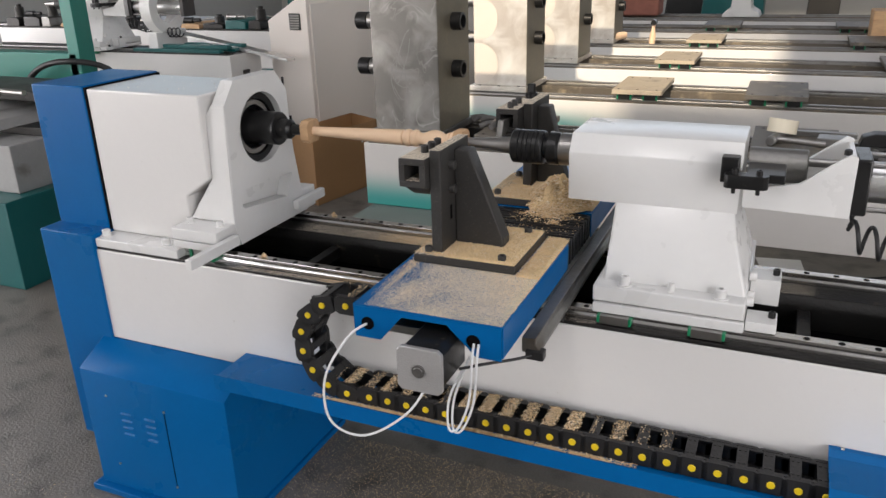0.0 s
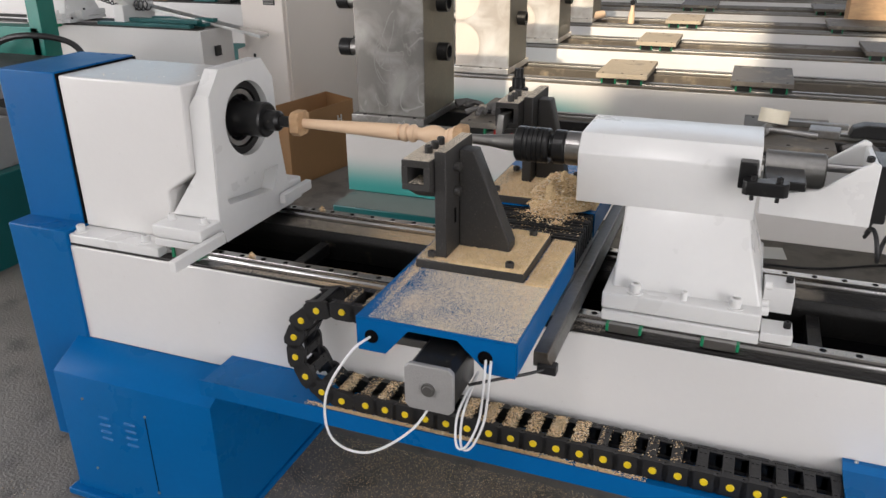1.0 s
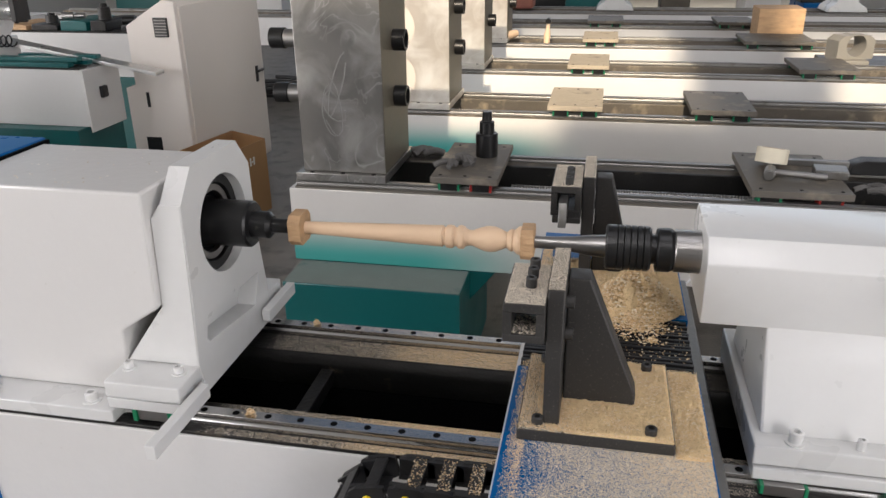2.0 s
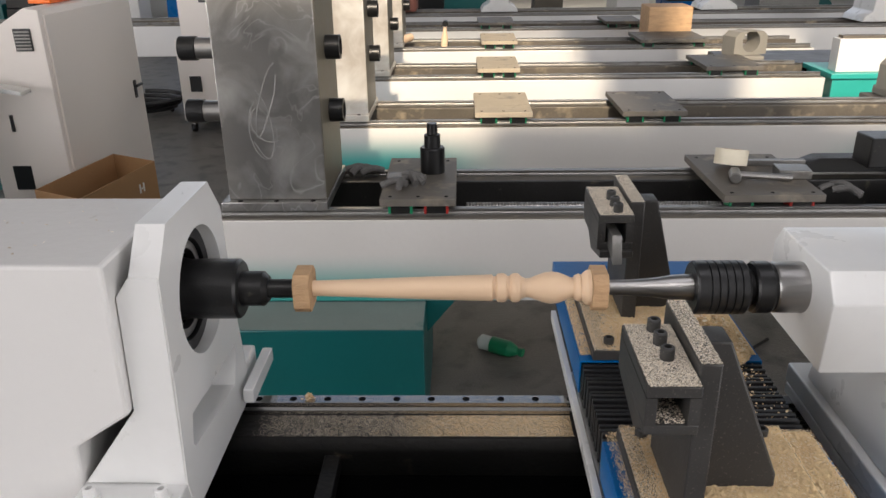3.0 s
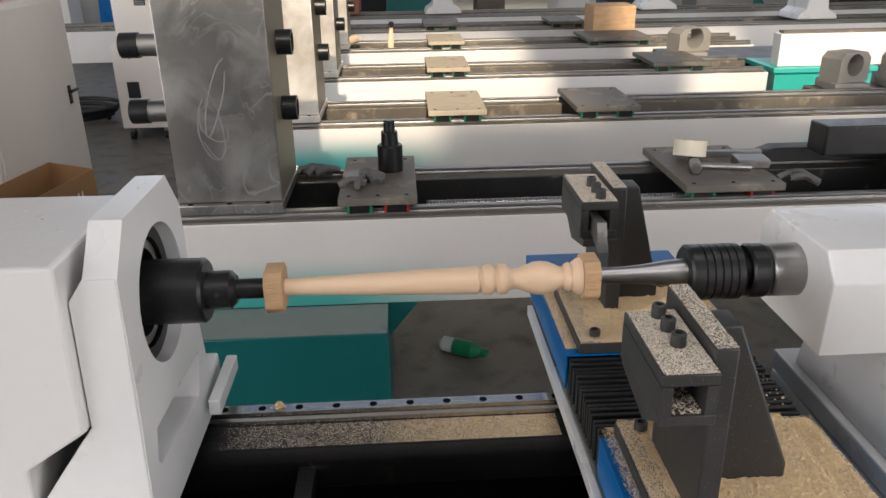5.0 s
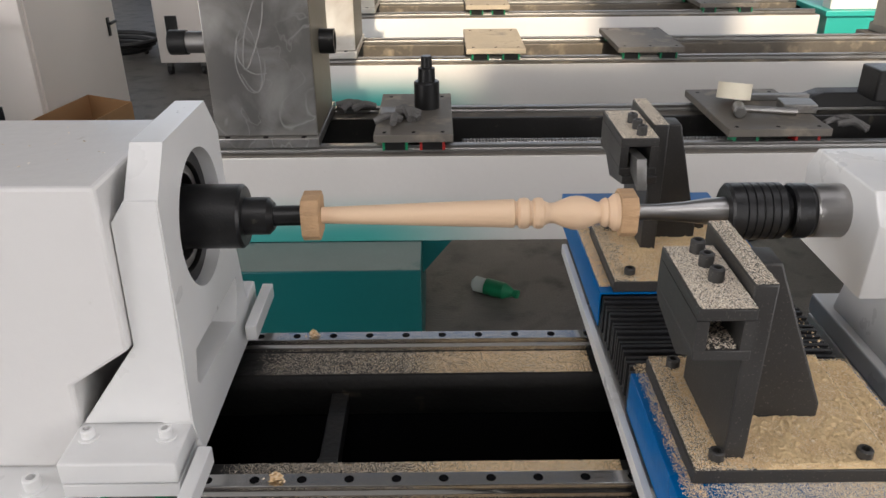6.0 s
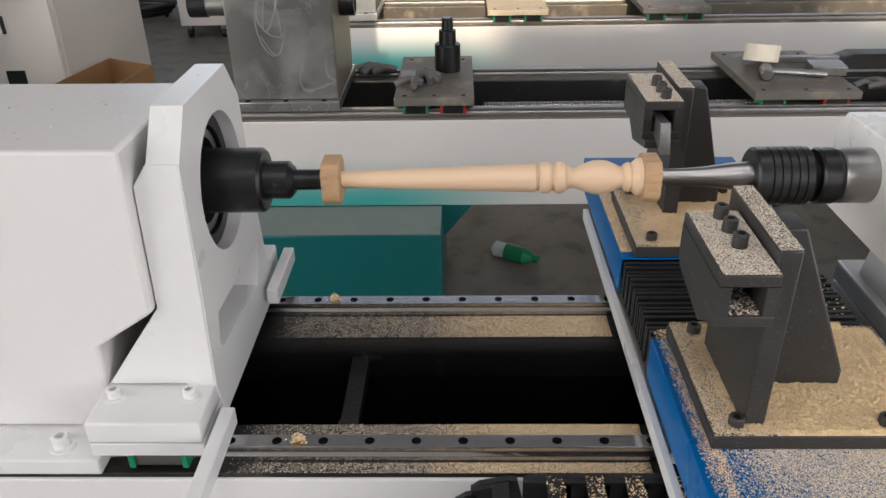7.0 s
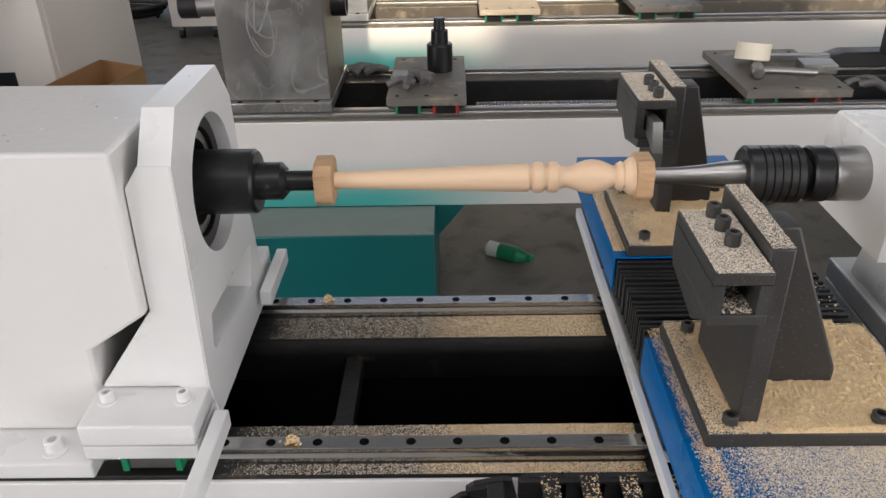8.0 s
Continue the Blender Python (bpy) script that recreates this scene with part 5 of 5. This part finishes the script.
part("hose", tube(spline([(-3.0, 1.5, 0.55), (-2.98, 1.48, 0.75), (-2.85, 1.47, 0.88), (-2.65, 1.5, 0.93), (-2.45, 1.6, 0.88), (-2.35, 1.62, 0.7)]), 0.016, 10), M_PLASTIC, tm, "black rubber hose")
part("hose", tube(spline([(-3.35, 1.2, 0.5), (-3.3, 1.15, 0.75), (-3.15, 1.15, 0.84), (-3.02, 1.2, 0.8), (-3.0, 1.25, 0.5)]), 0.016, 10), M_PLASTIC, tm, "black rubber hose")
part("lever", rod((-2.75, 0.9, 0.70), (-2.55, 0.85, 0.83), 0.012, 12), M_STEEL, tm)
part("chuck", turned([(0, 0.06), (0.02, 0.09), (0.10, 0.09), (0.10, 0.04), (0.16, 0.035)], (-3.5, 1.6, 1.10), (1, 0, 0), 28), M_BLACK, tm)
part("head_casting", block(-3.9, -3.5, 1.42, 1.8, 0.965, 1.35, 0.008), M_WHITE, tm)
tm.location.x += 0.19
wt = thing("pallet_stack", (-4.6, 4.6, 0), "white sheet metal stack on a frame", "sheet stack")
for k in range(9):
    part("sheet", block(-5.4, -3.9, 4.2, 4.65, 0.45 + 0.05 * k, 0.492 + 0.05 * k, 0.003), M_WHITE, wt)
for x in (-5.3, -4.0):
    part("frame_leg", block(x, x + 0.06, 4.2, 4.62, 0.0, 0.45, 0.003), M_WHITE, wt)

# ---------------------------------------------------------------- things on and beyond the far beds
lg = thing("turned_peg", (-0.2, YS[3] + 0.2, 0.735), "short turned wooden peg lying on the rails", "peg", "wooden pegs on the far bed")
part("peg", turned([(0, 0.012), (0.004, 0.032), (0.16, 0.028), (0.17, 0.02)], (-0.23, YS[3] + 0.10, 0.762), (0.5, 1, 0.05), 16), M_WOOD, lg)
copy_thing(lg, pose(-0.10, YS[3] + 0.2, 0.735))
hm = thing("wooden_mallet", (0.19, YS[3] + 0.05, 0.729), "small wooden handled hammer standing on the bed", "hammer")
part("handle", turned([(0, 0.022), (0.06, 0.024), (0.10, 0.014), (0.15, 0.013)], (0.19, YS[3] + 0.05, 0.729), (0.05, 0, 1), 14), M_WOOD, hm)
part("head", rod((0.198, YS[3] + 0.02, 0.885), (0.198, YS[3] + 0.09, 0.885), 0.02, 14), M_BLACK, hm)
bn = thing("cloth_bundle", (-0.5, 7.6, 0.735), "bundle wrapped in dull red cloth on the far bed", "bundle")
part("wrapped_cloth", block(-0.95, -0.12, YS[5] + 0.10, YS[5] + 0.4, 0.735, 0.92, 0.03), M_BRICK, bn)
bt = thing("wooden_block", (1.87, 5.0, 0.735), "tall pale wooden block standing on the bed", "wooden block")
part("block", block(1.70, 2.02, YS[3] + 0.45, YS[3] + 0.75, 0.0, 0.94, 0.006), M_ENDWOOD, bt)
for x, y, s in ((0.5, YS[5], 1.0), (2.6, YS[5], 1.0), (3.6, YS[4], 0.9)):
    hs = thing("grey_headstock", (x + 0.15, y + 0.2, 0.735), "grey cast headstock on the far bed", "headstock", "castings on the far beds")
    part("casting", prism([(x, 0.735), (x + 0.36, 0.735), (x + 0.34, 0.78), (x + 0.27, 0.82), (x + 0.25, 0.735 + 0.36 * s), (x + 0.10, 0.735 + 0.36 * s), (x + 0.08, 0.82), (x + 0.02, 0.78)], "y", y + 0.03, y + 0.4, 0.01), M_CAST, hs)


M_RAWCAST = material("dusty_grey_casting", (0.25, 0.235, 0.205), 0.6, var=0.12, scale=10, fine=90, bump=0.03, stain=(0.17, 0.155, 0.13), stain_amount=0.12, stain_scale=9)


def arch_casting(x, y, z, h, w):
    """An upright casting with a round bore, like a spectacle frame."""
    ob = thing("bored_casting", (x + w / 2, y, z), "grey cast upright with a round bore", "casting", "castings at the end of the beds")
    me = holed_plate([(y - w / 2, z), (y + w / 2, z), (y + w / 2, z + h * 0.8), (y + w * 0.35, z + h), (y - w * 0.35, z + h), (y - w / 2, z + h * 0.8)], (y, z + h * 0.58), w * 0.27, -0.06, 0.06, 0)
    bmesh.ops.rotate(me, verts=me.verts, cent=(0, y, z), matrix=Matrix.Rotation(radians(-70), 3, "Z"))
    bmesh.ops.translate(me, verts=me.verts, vec=(x, 0, 0))
    part("upright", me, M_RAWCAST, ob)
    part("foot", block(x - 0.09, x + 0.09, y - w / 2, y + w / 2, z - 0.04, z + 0.002, 0.006), M_RAWCAST, ob)
    return ob


arch_casting(2.08, 4.02, 0.735, 0.14, 0.24)
solid("casting_pallet", block(1.98, 3.2, 3.90, 4.42, 0.0, 0.694, 0.006), M_OILY, "dark steel stand with castings on it", "stand", at=(2.5, 4.1, 0))
tb = thing("teal_base_machine", (2.55, 3.2, 0), "white machine beam on a bright teal plinth", "machine base")
part("plinth", block(2.42, 3.0, 3.50, 3.86, 0.0, 0.67, 0.004), M_TURQUOISE, tb)
part("ledge", block(2.40, 3.02, 3.48, 3.88, 0.67, 0.70, 0.004), M_TURQUOISE, tb)
part("beam", block(2.44, 3.6, 3.53, 3.63, 0.701, 0.885, 0.004), M_WHITE, tb)
part("rail", block(2.46, 3.6, 3.55, 3.61, 0.8855, 0.90, 0.002), M_DUSTWAY, tb)
arch_casting(2.47, 2.88, 0.735, 0.145, 0.20)
arch_casting(2.78, 2.88, 0.735, 0.145, 0.20)
solid("casting_stand", block(2.33, 3.3, 2.79, 3.0, 0.0, 0.694, 0.006), M_SLIDE, "dark steel stand with castings on it", "stand", at=(2.8, 2.9, 0))
rnd = random.Random(11)
for k in range(16):
    x = -6.5 + k * 0.95 + rnd.uniform(-0.2, 0.2)
    y = 8.6 + rnd.uniform(0, 1.6)
    w, d, h = rnd.uniform(0.4, 0.85), rnd.uniform(0.4, 0.9), rnd.uniform(0.5, 1.25)
    mt = (M_TEAL, M_OILY, M_WHITE, M_BLUE, M_DULL, M_TEAL, M_BLACK)[k % 7]
    ob = thing("machine_crate", (x + w / 2, y + d / 2, 0), "half-built machine standing at the far end of the hall", "machine", "machines at the far end")
    part("body", prism([(x, 0.0), (x + w, 0.0), (x + w, h * 0.7), (x + w * 0.75, h), (x + w * 0.1, h)], "y", y, y + d, 0.01), mt, ob)
    part("top", block(x + 0.05, x + w * 0.6, y + 0.05, y + d - 0.05, h + 0.0005, h + rnd.uniform(0.05, 0.3), 0.008), (M_WHITE, M_OILY, M_TEAL)[k % 3], ob)


for ob in bpy.data.objects:
    at = ob.location
    if ob.parent is None and ob.type in ("MESH", "EMPTY") and at.x > -1 and at.y > 1.1 and (at.z > 0.6 or abs(at.x - 0.6) < 1e-4) and "bored" not in ob.name:
        at.z -= ROW_DROP


# ---------------------------------------------------------------- sawdust
def dust_sheet(name, x0, x1, y0, y1, z, thick, cover, label, seed=0, scale=40.0, step=0.0025, tilt=0.0):
    """A thin uneven layer of sawdust with ragged edges; cover(u, v) from 0 to 1 says how deep it lies."""
    nx, ny = max(2, int((x1 - x0) / step)), max(2, int((y1 - y0) / step))
    bm = bmesh.new()
    grid, height = [], []
    for i in range(nx + 1):
        row, hs = [], []
        for j in range(ny + 1):
            u, v = i / nx, j / ny
            x, y = x0 + (x1 - x0) * u, y0 + (y1 - y0) * v
            n = noise.noise(Vector((x * scale + seed, y * scale, seed * 0.7))) * 0.5 + noise.noise(Vector((x * 190 + seed, y * 190, 3.1))) * 0.45 + noise.noise(Vector((x * 420, y * 420, seed))) * 0.35
            edge = min(1.0, 12 * min(u, 1 - u) * (x1 - x0) / 0.05, 12 * min(v, 1 - v) * (y1 - y0) / 0.05)
            h = (cover(u, v) * 1.4 - 0.5 + n) * min(1.0, edge)
            hs.append(h)
            row.append(bm.verts.new((x, y, z + max(0.0002, thick * h))))
        grid.append(row)
        height.append(hs)
    for i in range(nx):
        for j in range(ny):
            if max(height[i][j], height[i + 1][j], height[i][j + 1], height[i + 1][j + 1]) > 0.02:
                bm.faces.new((grid[i][j], grid[i + 1][j], grid[i + 1][j + 1], grid[i][j + 1]))
    for vert in [w for w in bm.verts if not w.link_faces]:
        bm.verts.remove(vert)
    return solid(name, bm, M_DUST, label, "sawdust", kind="stuff", at=((x0 + x1) / 2, (y0 + y1) / 2, z))


def chips(name, count, place, label, size=0.0022, seed=1, mat=None):
    """Loose wood chips: small bent flakes. place(rnd) gives a spot and the height under it, or None."""
    rnd = random.Random(seed)
    verts, faces = [], []
    first = None
    for _ in range(count):
        p = place(rnd)
        if p is None:
            continue
        first = first or p
        s = size * rnd.uniform(0.5, 1.5)
        a, t = rnd.uniform(0, 6.283), rnd.uniform(-0.5, 0.5)
        c = Vector(p) + Vector((0, 0, s * 0.25 + 0.0002))
        d = Vector((math.cos(a), math.sin(a), t * 0.5)) * s
        e = Vector((-math.sin(a), math.cos(a), rnd.uniform(-0.4, 0.4))) * s * rnd.uniform(0.35, 0.7)
        k = len(verts)
        up = Vector((0, 0, s * rnd.uniform(0.3, 0.6)))
        verts += [c - d - e, c + d - e, c + d * 0.8 + e, c - d * 0.9 + e, c + up]
        faces += [(k, k + 1, k + 4), (k + 1, k + 2, k + 4), (k + 2, k + 3, k + 4), (k + 3, k, k + 4)]
    me = bpy.data.meshes.new(name)
    at = Vector(first)
    me.from_pydata([v - at for v in verts], [], faces)
    me.materials.append(mat or M_CHIPS)
    ob = new(name, me)
    ob.location = at
    return tagged(ob, label, "wood chips", kind="stuff")


def area(x0, x1, y0, y1, z, keep=lambda u, v: 1.0):
    def place(rnd):
        u, v = rnd.random(), rnd.random()
        return (x0 + (x1 - x0) * u, y0 + (y1 - y0) * v, z) if rnd.random() < keep(u, v) else None
    return place


ZP = BZ + 0.0192
for y0, y1, s in ((-0.314, -0.106, 1), (0.101, 0.309, 2)):
    dust_sheet("sawdust", 0.540, 0.735, y0, y1, ZP, 0.005, lambda u, v: min(0.9, 0.1 + 2.2 * u + 0.4 * v), "pale sawdust lying thick on the black base plate", s, 40, 0.0022)
    chips("wood_chips", 42000, area(0.519, 0.735, y0, y1, ZP + 0.003), "loose pale wood chips on the base plate", 0.00058, s)
    chips("wood_fines", 26000, area(0.519, 0.62, y0, y1, ZP, lambda u, v: 1 - 0.8 * u), "mixed fine wood chips on the base plate", 0.0006, s + 40, M_FINES)


def drift(u, v):
    """How thick the fine dust lies on the front cover: thick behind and beside, thin at the front."""
    return max(0.0, min(1.0, 0.62 + 0.30 * v + 0.6 * (u - 0.55) * (0.4 + v) + 0.5 * noise.noise(Vector((u * 3.0, v * 3.0, 4.0)))))


chips("wood_fines", 130000, area(BX0 + 0.022, BX1 - 0.004, -0.532, -0.30, BZ, lambda u, v: drift(u, v) * min(1.0, 25 * u * u + 0.3)), "fine whitish wood dust scattered over the blue cover", 0.0006, 4, M_FINES)
chips("wood_chips", 45000, area(0.60, BX1 - 0.003, -0.48, -0.31, BZ, lambda u, v: max(0.0, 1.5 * (u - 0.45) + 0.9 * (v - 0.55))), "pale wood chips drifted over the blue cover", 0.0006, 34)
chips("wood_chips", 16000, area(BX0 + 0.006, 0.531, -0.50, -0.09, BZ, lambda u, v: u ** 0.7 * min(1.0, 0.05 + 2.2 * v, 4 * (1 - u) + (0.9 if v > 0.47 else 0.0))), "fine wood chips beside the base plate", 0.0006, 5)
dust_sheet("sawdust", 0.739, BX1 - 0.003, -0.32, -0.09, BZ, 0.006, lambda u, v: 0.85, "sawdust drifted beside the base plate", 6)
dust_sheet("sawdust", 0.739, BX1 - 0.003, 0.12, 0.36, BZ, 0.006, lambda u, v: 0.85, "sawdust drifted beside the base plate", 7)
chips("wood_chips", 5000, area(0.739, BX1 - 0.003, -0.32, -0.09, BZ + 0.004), "wood chips drifted beside the base plate", 0.0008, 35)
chips("wood_chips", 7000, area(BX0 + 0.003, 0.521, 0.12, 0.40, BZ), "fine wood chips on the rear cover", 0.0008, 8)
for yc, s, sd, dx, dy in ((-0.21, 1, 9, 0, 0), (0.245, -1, 10, 0.03, -0.05)):
    top, near, up = (1.0695, 0.107, 0.0) if s > 0 else (1.0765, 0.117, 0.025)
    ya, yb = sorted((yc - s * near + dy, yc + s * 0.027 + dy))
    chips("wood_chips", 13000, area(0.496 + dx, 0.550 + dx, ya, yb, top), "wood chips on the tool block", 0.0006, sd, M_FINES)
    sa, sb = sorted((yc - s * (near - 0.001) + dy, yc - s * 0.05 + dy))
    chips("wood_chips", 500, area(0.507 + dx, 0.538 + dx, sa, sb, top - 0.046), "wood chips in the socket of the tool block", 0.001, sd + 60, M_FINES)
    ya, yb = sorted((yc - s * 0.087 + up, yc + s * 0.061 + up))
    chips("wood_chips", 3600, area(0.553 + dx, 0.575 + dx, ya, yb, 1.084), "wood chips on the tool post", 0.0006, sd + 20, M_FINES)


def heap(name, cx, cy, z, r, h, seed, label):
    """A loose heap of shavings."""
    bm = bmesh.new()
    n, m = 40, 22
    rings = [[bm.verts.new((cx, cy, z + h))]]
    for i in range(1, m + 1):
        row = []
        for k in range(n):
            a = 2 * math.pi * k / n
            rr = r * i / m * (1 + 0.25 * noise.noise(Vector((math.cos(a) * 1.5 + seed, math.sin(a) * 1.5, 1))))
            hh = h * max(0.0, 1 - (i / m) ** 1.3) * (1 + 0.5 * noise.noise(Vector((rr * math.cos(a) * 45 + seed, rr * math.sin(a) * 45, 2)))) + 0.008 * noise.noise(Vector((rr * math.cos(a) * 170, rr * math.sin(a) * 170, 5)))
            row.append(bm.verts.new((cx + rr * math.cos(a), cy + rr * math.sin(a), z + (max(0.0005, hh) if i < m else 0.0))))
        rings.append(row)
    for k in range(n):
        bm.faces.new((rings[0][0], rings[1][k], rings[1][(k + 1) % n]))
    for a, b in zip(rings[1:], rings[2:]):
        for k in range(n):
            bm.faces.new((a[k], b[k], b[(k + 1) % n], a[(k + 1) % n]))
    ob = solid(name, bm, M_DUST, label, "sawdust heap", kind="stuff", at=(cx, cy, z))

    def place(rnd):
        a, q = rnd.uniform(0, 6.283), math.sqrt(rnd.random())
        return (cx + r * q * math.cos(a), cy + r * q * math.sin(a), z + h * max(0, 1 - q ** 1.3) * rnd.uniform(0.9, 1.1))
    chips("wood_chips", 5200, place, "curled shavings on the heap", 0.0030, seed)
    return ob


heap("sawdust_heap", 0.695, 0.150, BZ + 0.004, 0.085, 0.066, 3, "heap of pale wood shavings on the rear base plate")


def clump(cx, cy, z, r, h, n, size, seed, label):
    """A small loose clump of shavings with no hard edge."""
    def place(rnd):
        a, q = rnd.uniform(0, 6.283), abs(rnd.gauss(0, 0.45))
        return (cx + r * q * math.cos(a), cy + r * q * math.sin(a) * 0.7, z + h * max(0.0, 1 - q) * rnd.random())
    return chips("shavings_clump", n, place, label, size, seed)


clump(0.690, 0.068, BZ - 0.004, 0.06, 0.034, 3200, 0.0022, 6, "small heap of pale shavings on the bellows")
clump(0.72, 0.015, BZ - 0.004, 0.02, 0.010, 120, 0.0022, 7, "few pale shavings on the bellows")
chips("wood_chips", 468, area(0.60, 0.78, -0.06, 0.10, BZ - 0.006), "stray wood chips on the bellows", 0.0016, 31)
# along the bed
for x0, x1, y0, y1, n, sd in ((-0.05, 0.49, -0.176, -0.132, 44000, 11), (-0.05, 0.49, -0.222, -0.204, 14000, 12), (-0.05, 0.49, 0.072, 0.131, 40000, 13),
                              (0.80, 0.88, -0.222, -0.204, 700, 14), (0.81, 1.3, 0.072, 0.131, 15000, 15), (0.80, 0.88, -0.176, -0.132, 2500, 16)):
    zz = BED_TOP + 0.008
    chips("wood_fines", n, area(x0, x1, y0, y1, zz, lambda u, v: (0.22 + 0.6 * u) * min(1.0, 12 * u, 14 * (1 - u))), "grey fine wood dust along the dark steel way", 0.00055, sd, M_FINES)
    if x0 < 0:
        chips("wood_chips", int(n * 0.9), area(x0, x1, y0, y1, zz + 0.0005, lambda u, v: max(0.0, min(1.0, (u - 0.45) * 4)) + 0.3 * u * u), "pale wood chips along the dark steel way", 0.0006, sd + 50)
clump(0.04, 0.145, RAIL_TOP, 0.012, 0.013, 110, 0.0018, 21, "small clump of shavings on the rail")
clump(0.04, -0.19, RAIL_TOP, 0.013, 0.014, 130, 0.0018, 22, "small clump of shavings on the rail")
# in the chip tray and on the floor
dust_sheet("sawdust", 0.30, 0.95, -0.352, -0.334, 0.4865, 0.005, lambda u, v: 0.65 - 0.5 * abs(u - 0.4), "sawdust lying in the blue chip tray", 17, 40, 0.003)
chips("wood_chips", 2700, area(0.25, 1.0, -0.352, -0.334, 0.4885), "wood chips in the chip tray", 0.0012, 18)


def on_bars(rnd):
    """A spot on one of the cross bars of the lower run of the chain, rarer towards its end."""
    k = rnd.randrange(6, 24)
    x = 1.36 - PITCH * k
    q = rnd.betavariate(1.6, 1.6)
    return (x + 0.001 + 0.033 * q, -0.29 + 0.036 * rnd.uniform(-1, 1), ZLO + CH + 0.0005 + 0.006 * rnd.random() * q) if rnd.random() < (1.25 - abs(x - 0.62) * 2.8) * (0.45 + 0.9 * noise.noise(Vector((k * 1.7, 0.3, 0.9))) + 0.35 * noise.noise(Vector((x * 20, q * 4, 2.0)))) * 1.5 else None


chips("wood_chips", 15000, on_bars, "wood chips heaped on the bars of the cable chain", 0.0011, 19)
chips("wood_chips", 90000, area(-0.05, 1.7, -0.85, 0.15, 0.0004, lambda u, v: min(1.0, (0.1 + 1.1 * v) * (1.1 - 1.6 * abs(u - 0.4)))), "wood chips scattered on the concrete floor", 0.0010, 20)
chips("wood_chips", 1500, area(-1.3, 0.0, -0.9, -0.37, 0.0004), "wood chips scattered on the concrete floor", 0.0012, 24)


def on_upper_run(rnd):
    """A spot on one of the bars of the upper run of the chain."""
    k = rnd.randrange(0, 6)
    x = XB + PITCH * (k + 1)
    return (x - 0.004 - 0.021 * rnd.random(), -0.29 + 0.036 * rnd.uniform(-1, 1), ZHI + CH + 0.0005) if rnd.random() < 0.3 + 0.12 * k else None


chips("wood_chips", 40, area(-0.47, -0.14, -0.15, 0.08, 1.1388), "stray specks of wood dust on the headstock", 0.0018, 71, M_FINES)
chips("wood_chips", 2000, on_upper_run, "wood chips on the bars of the upper chain run", 0.0011, 29)
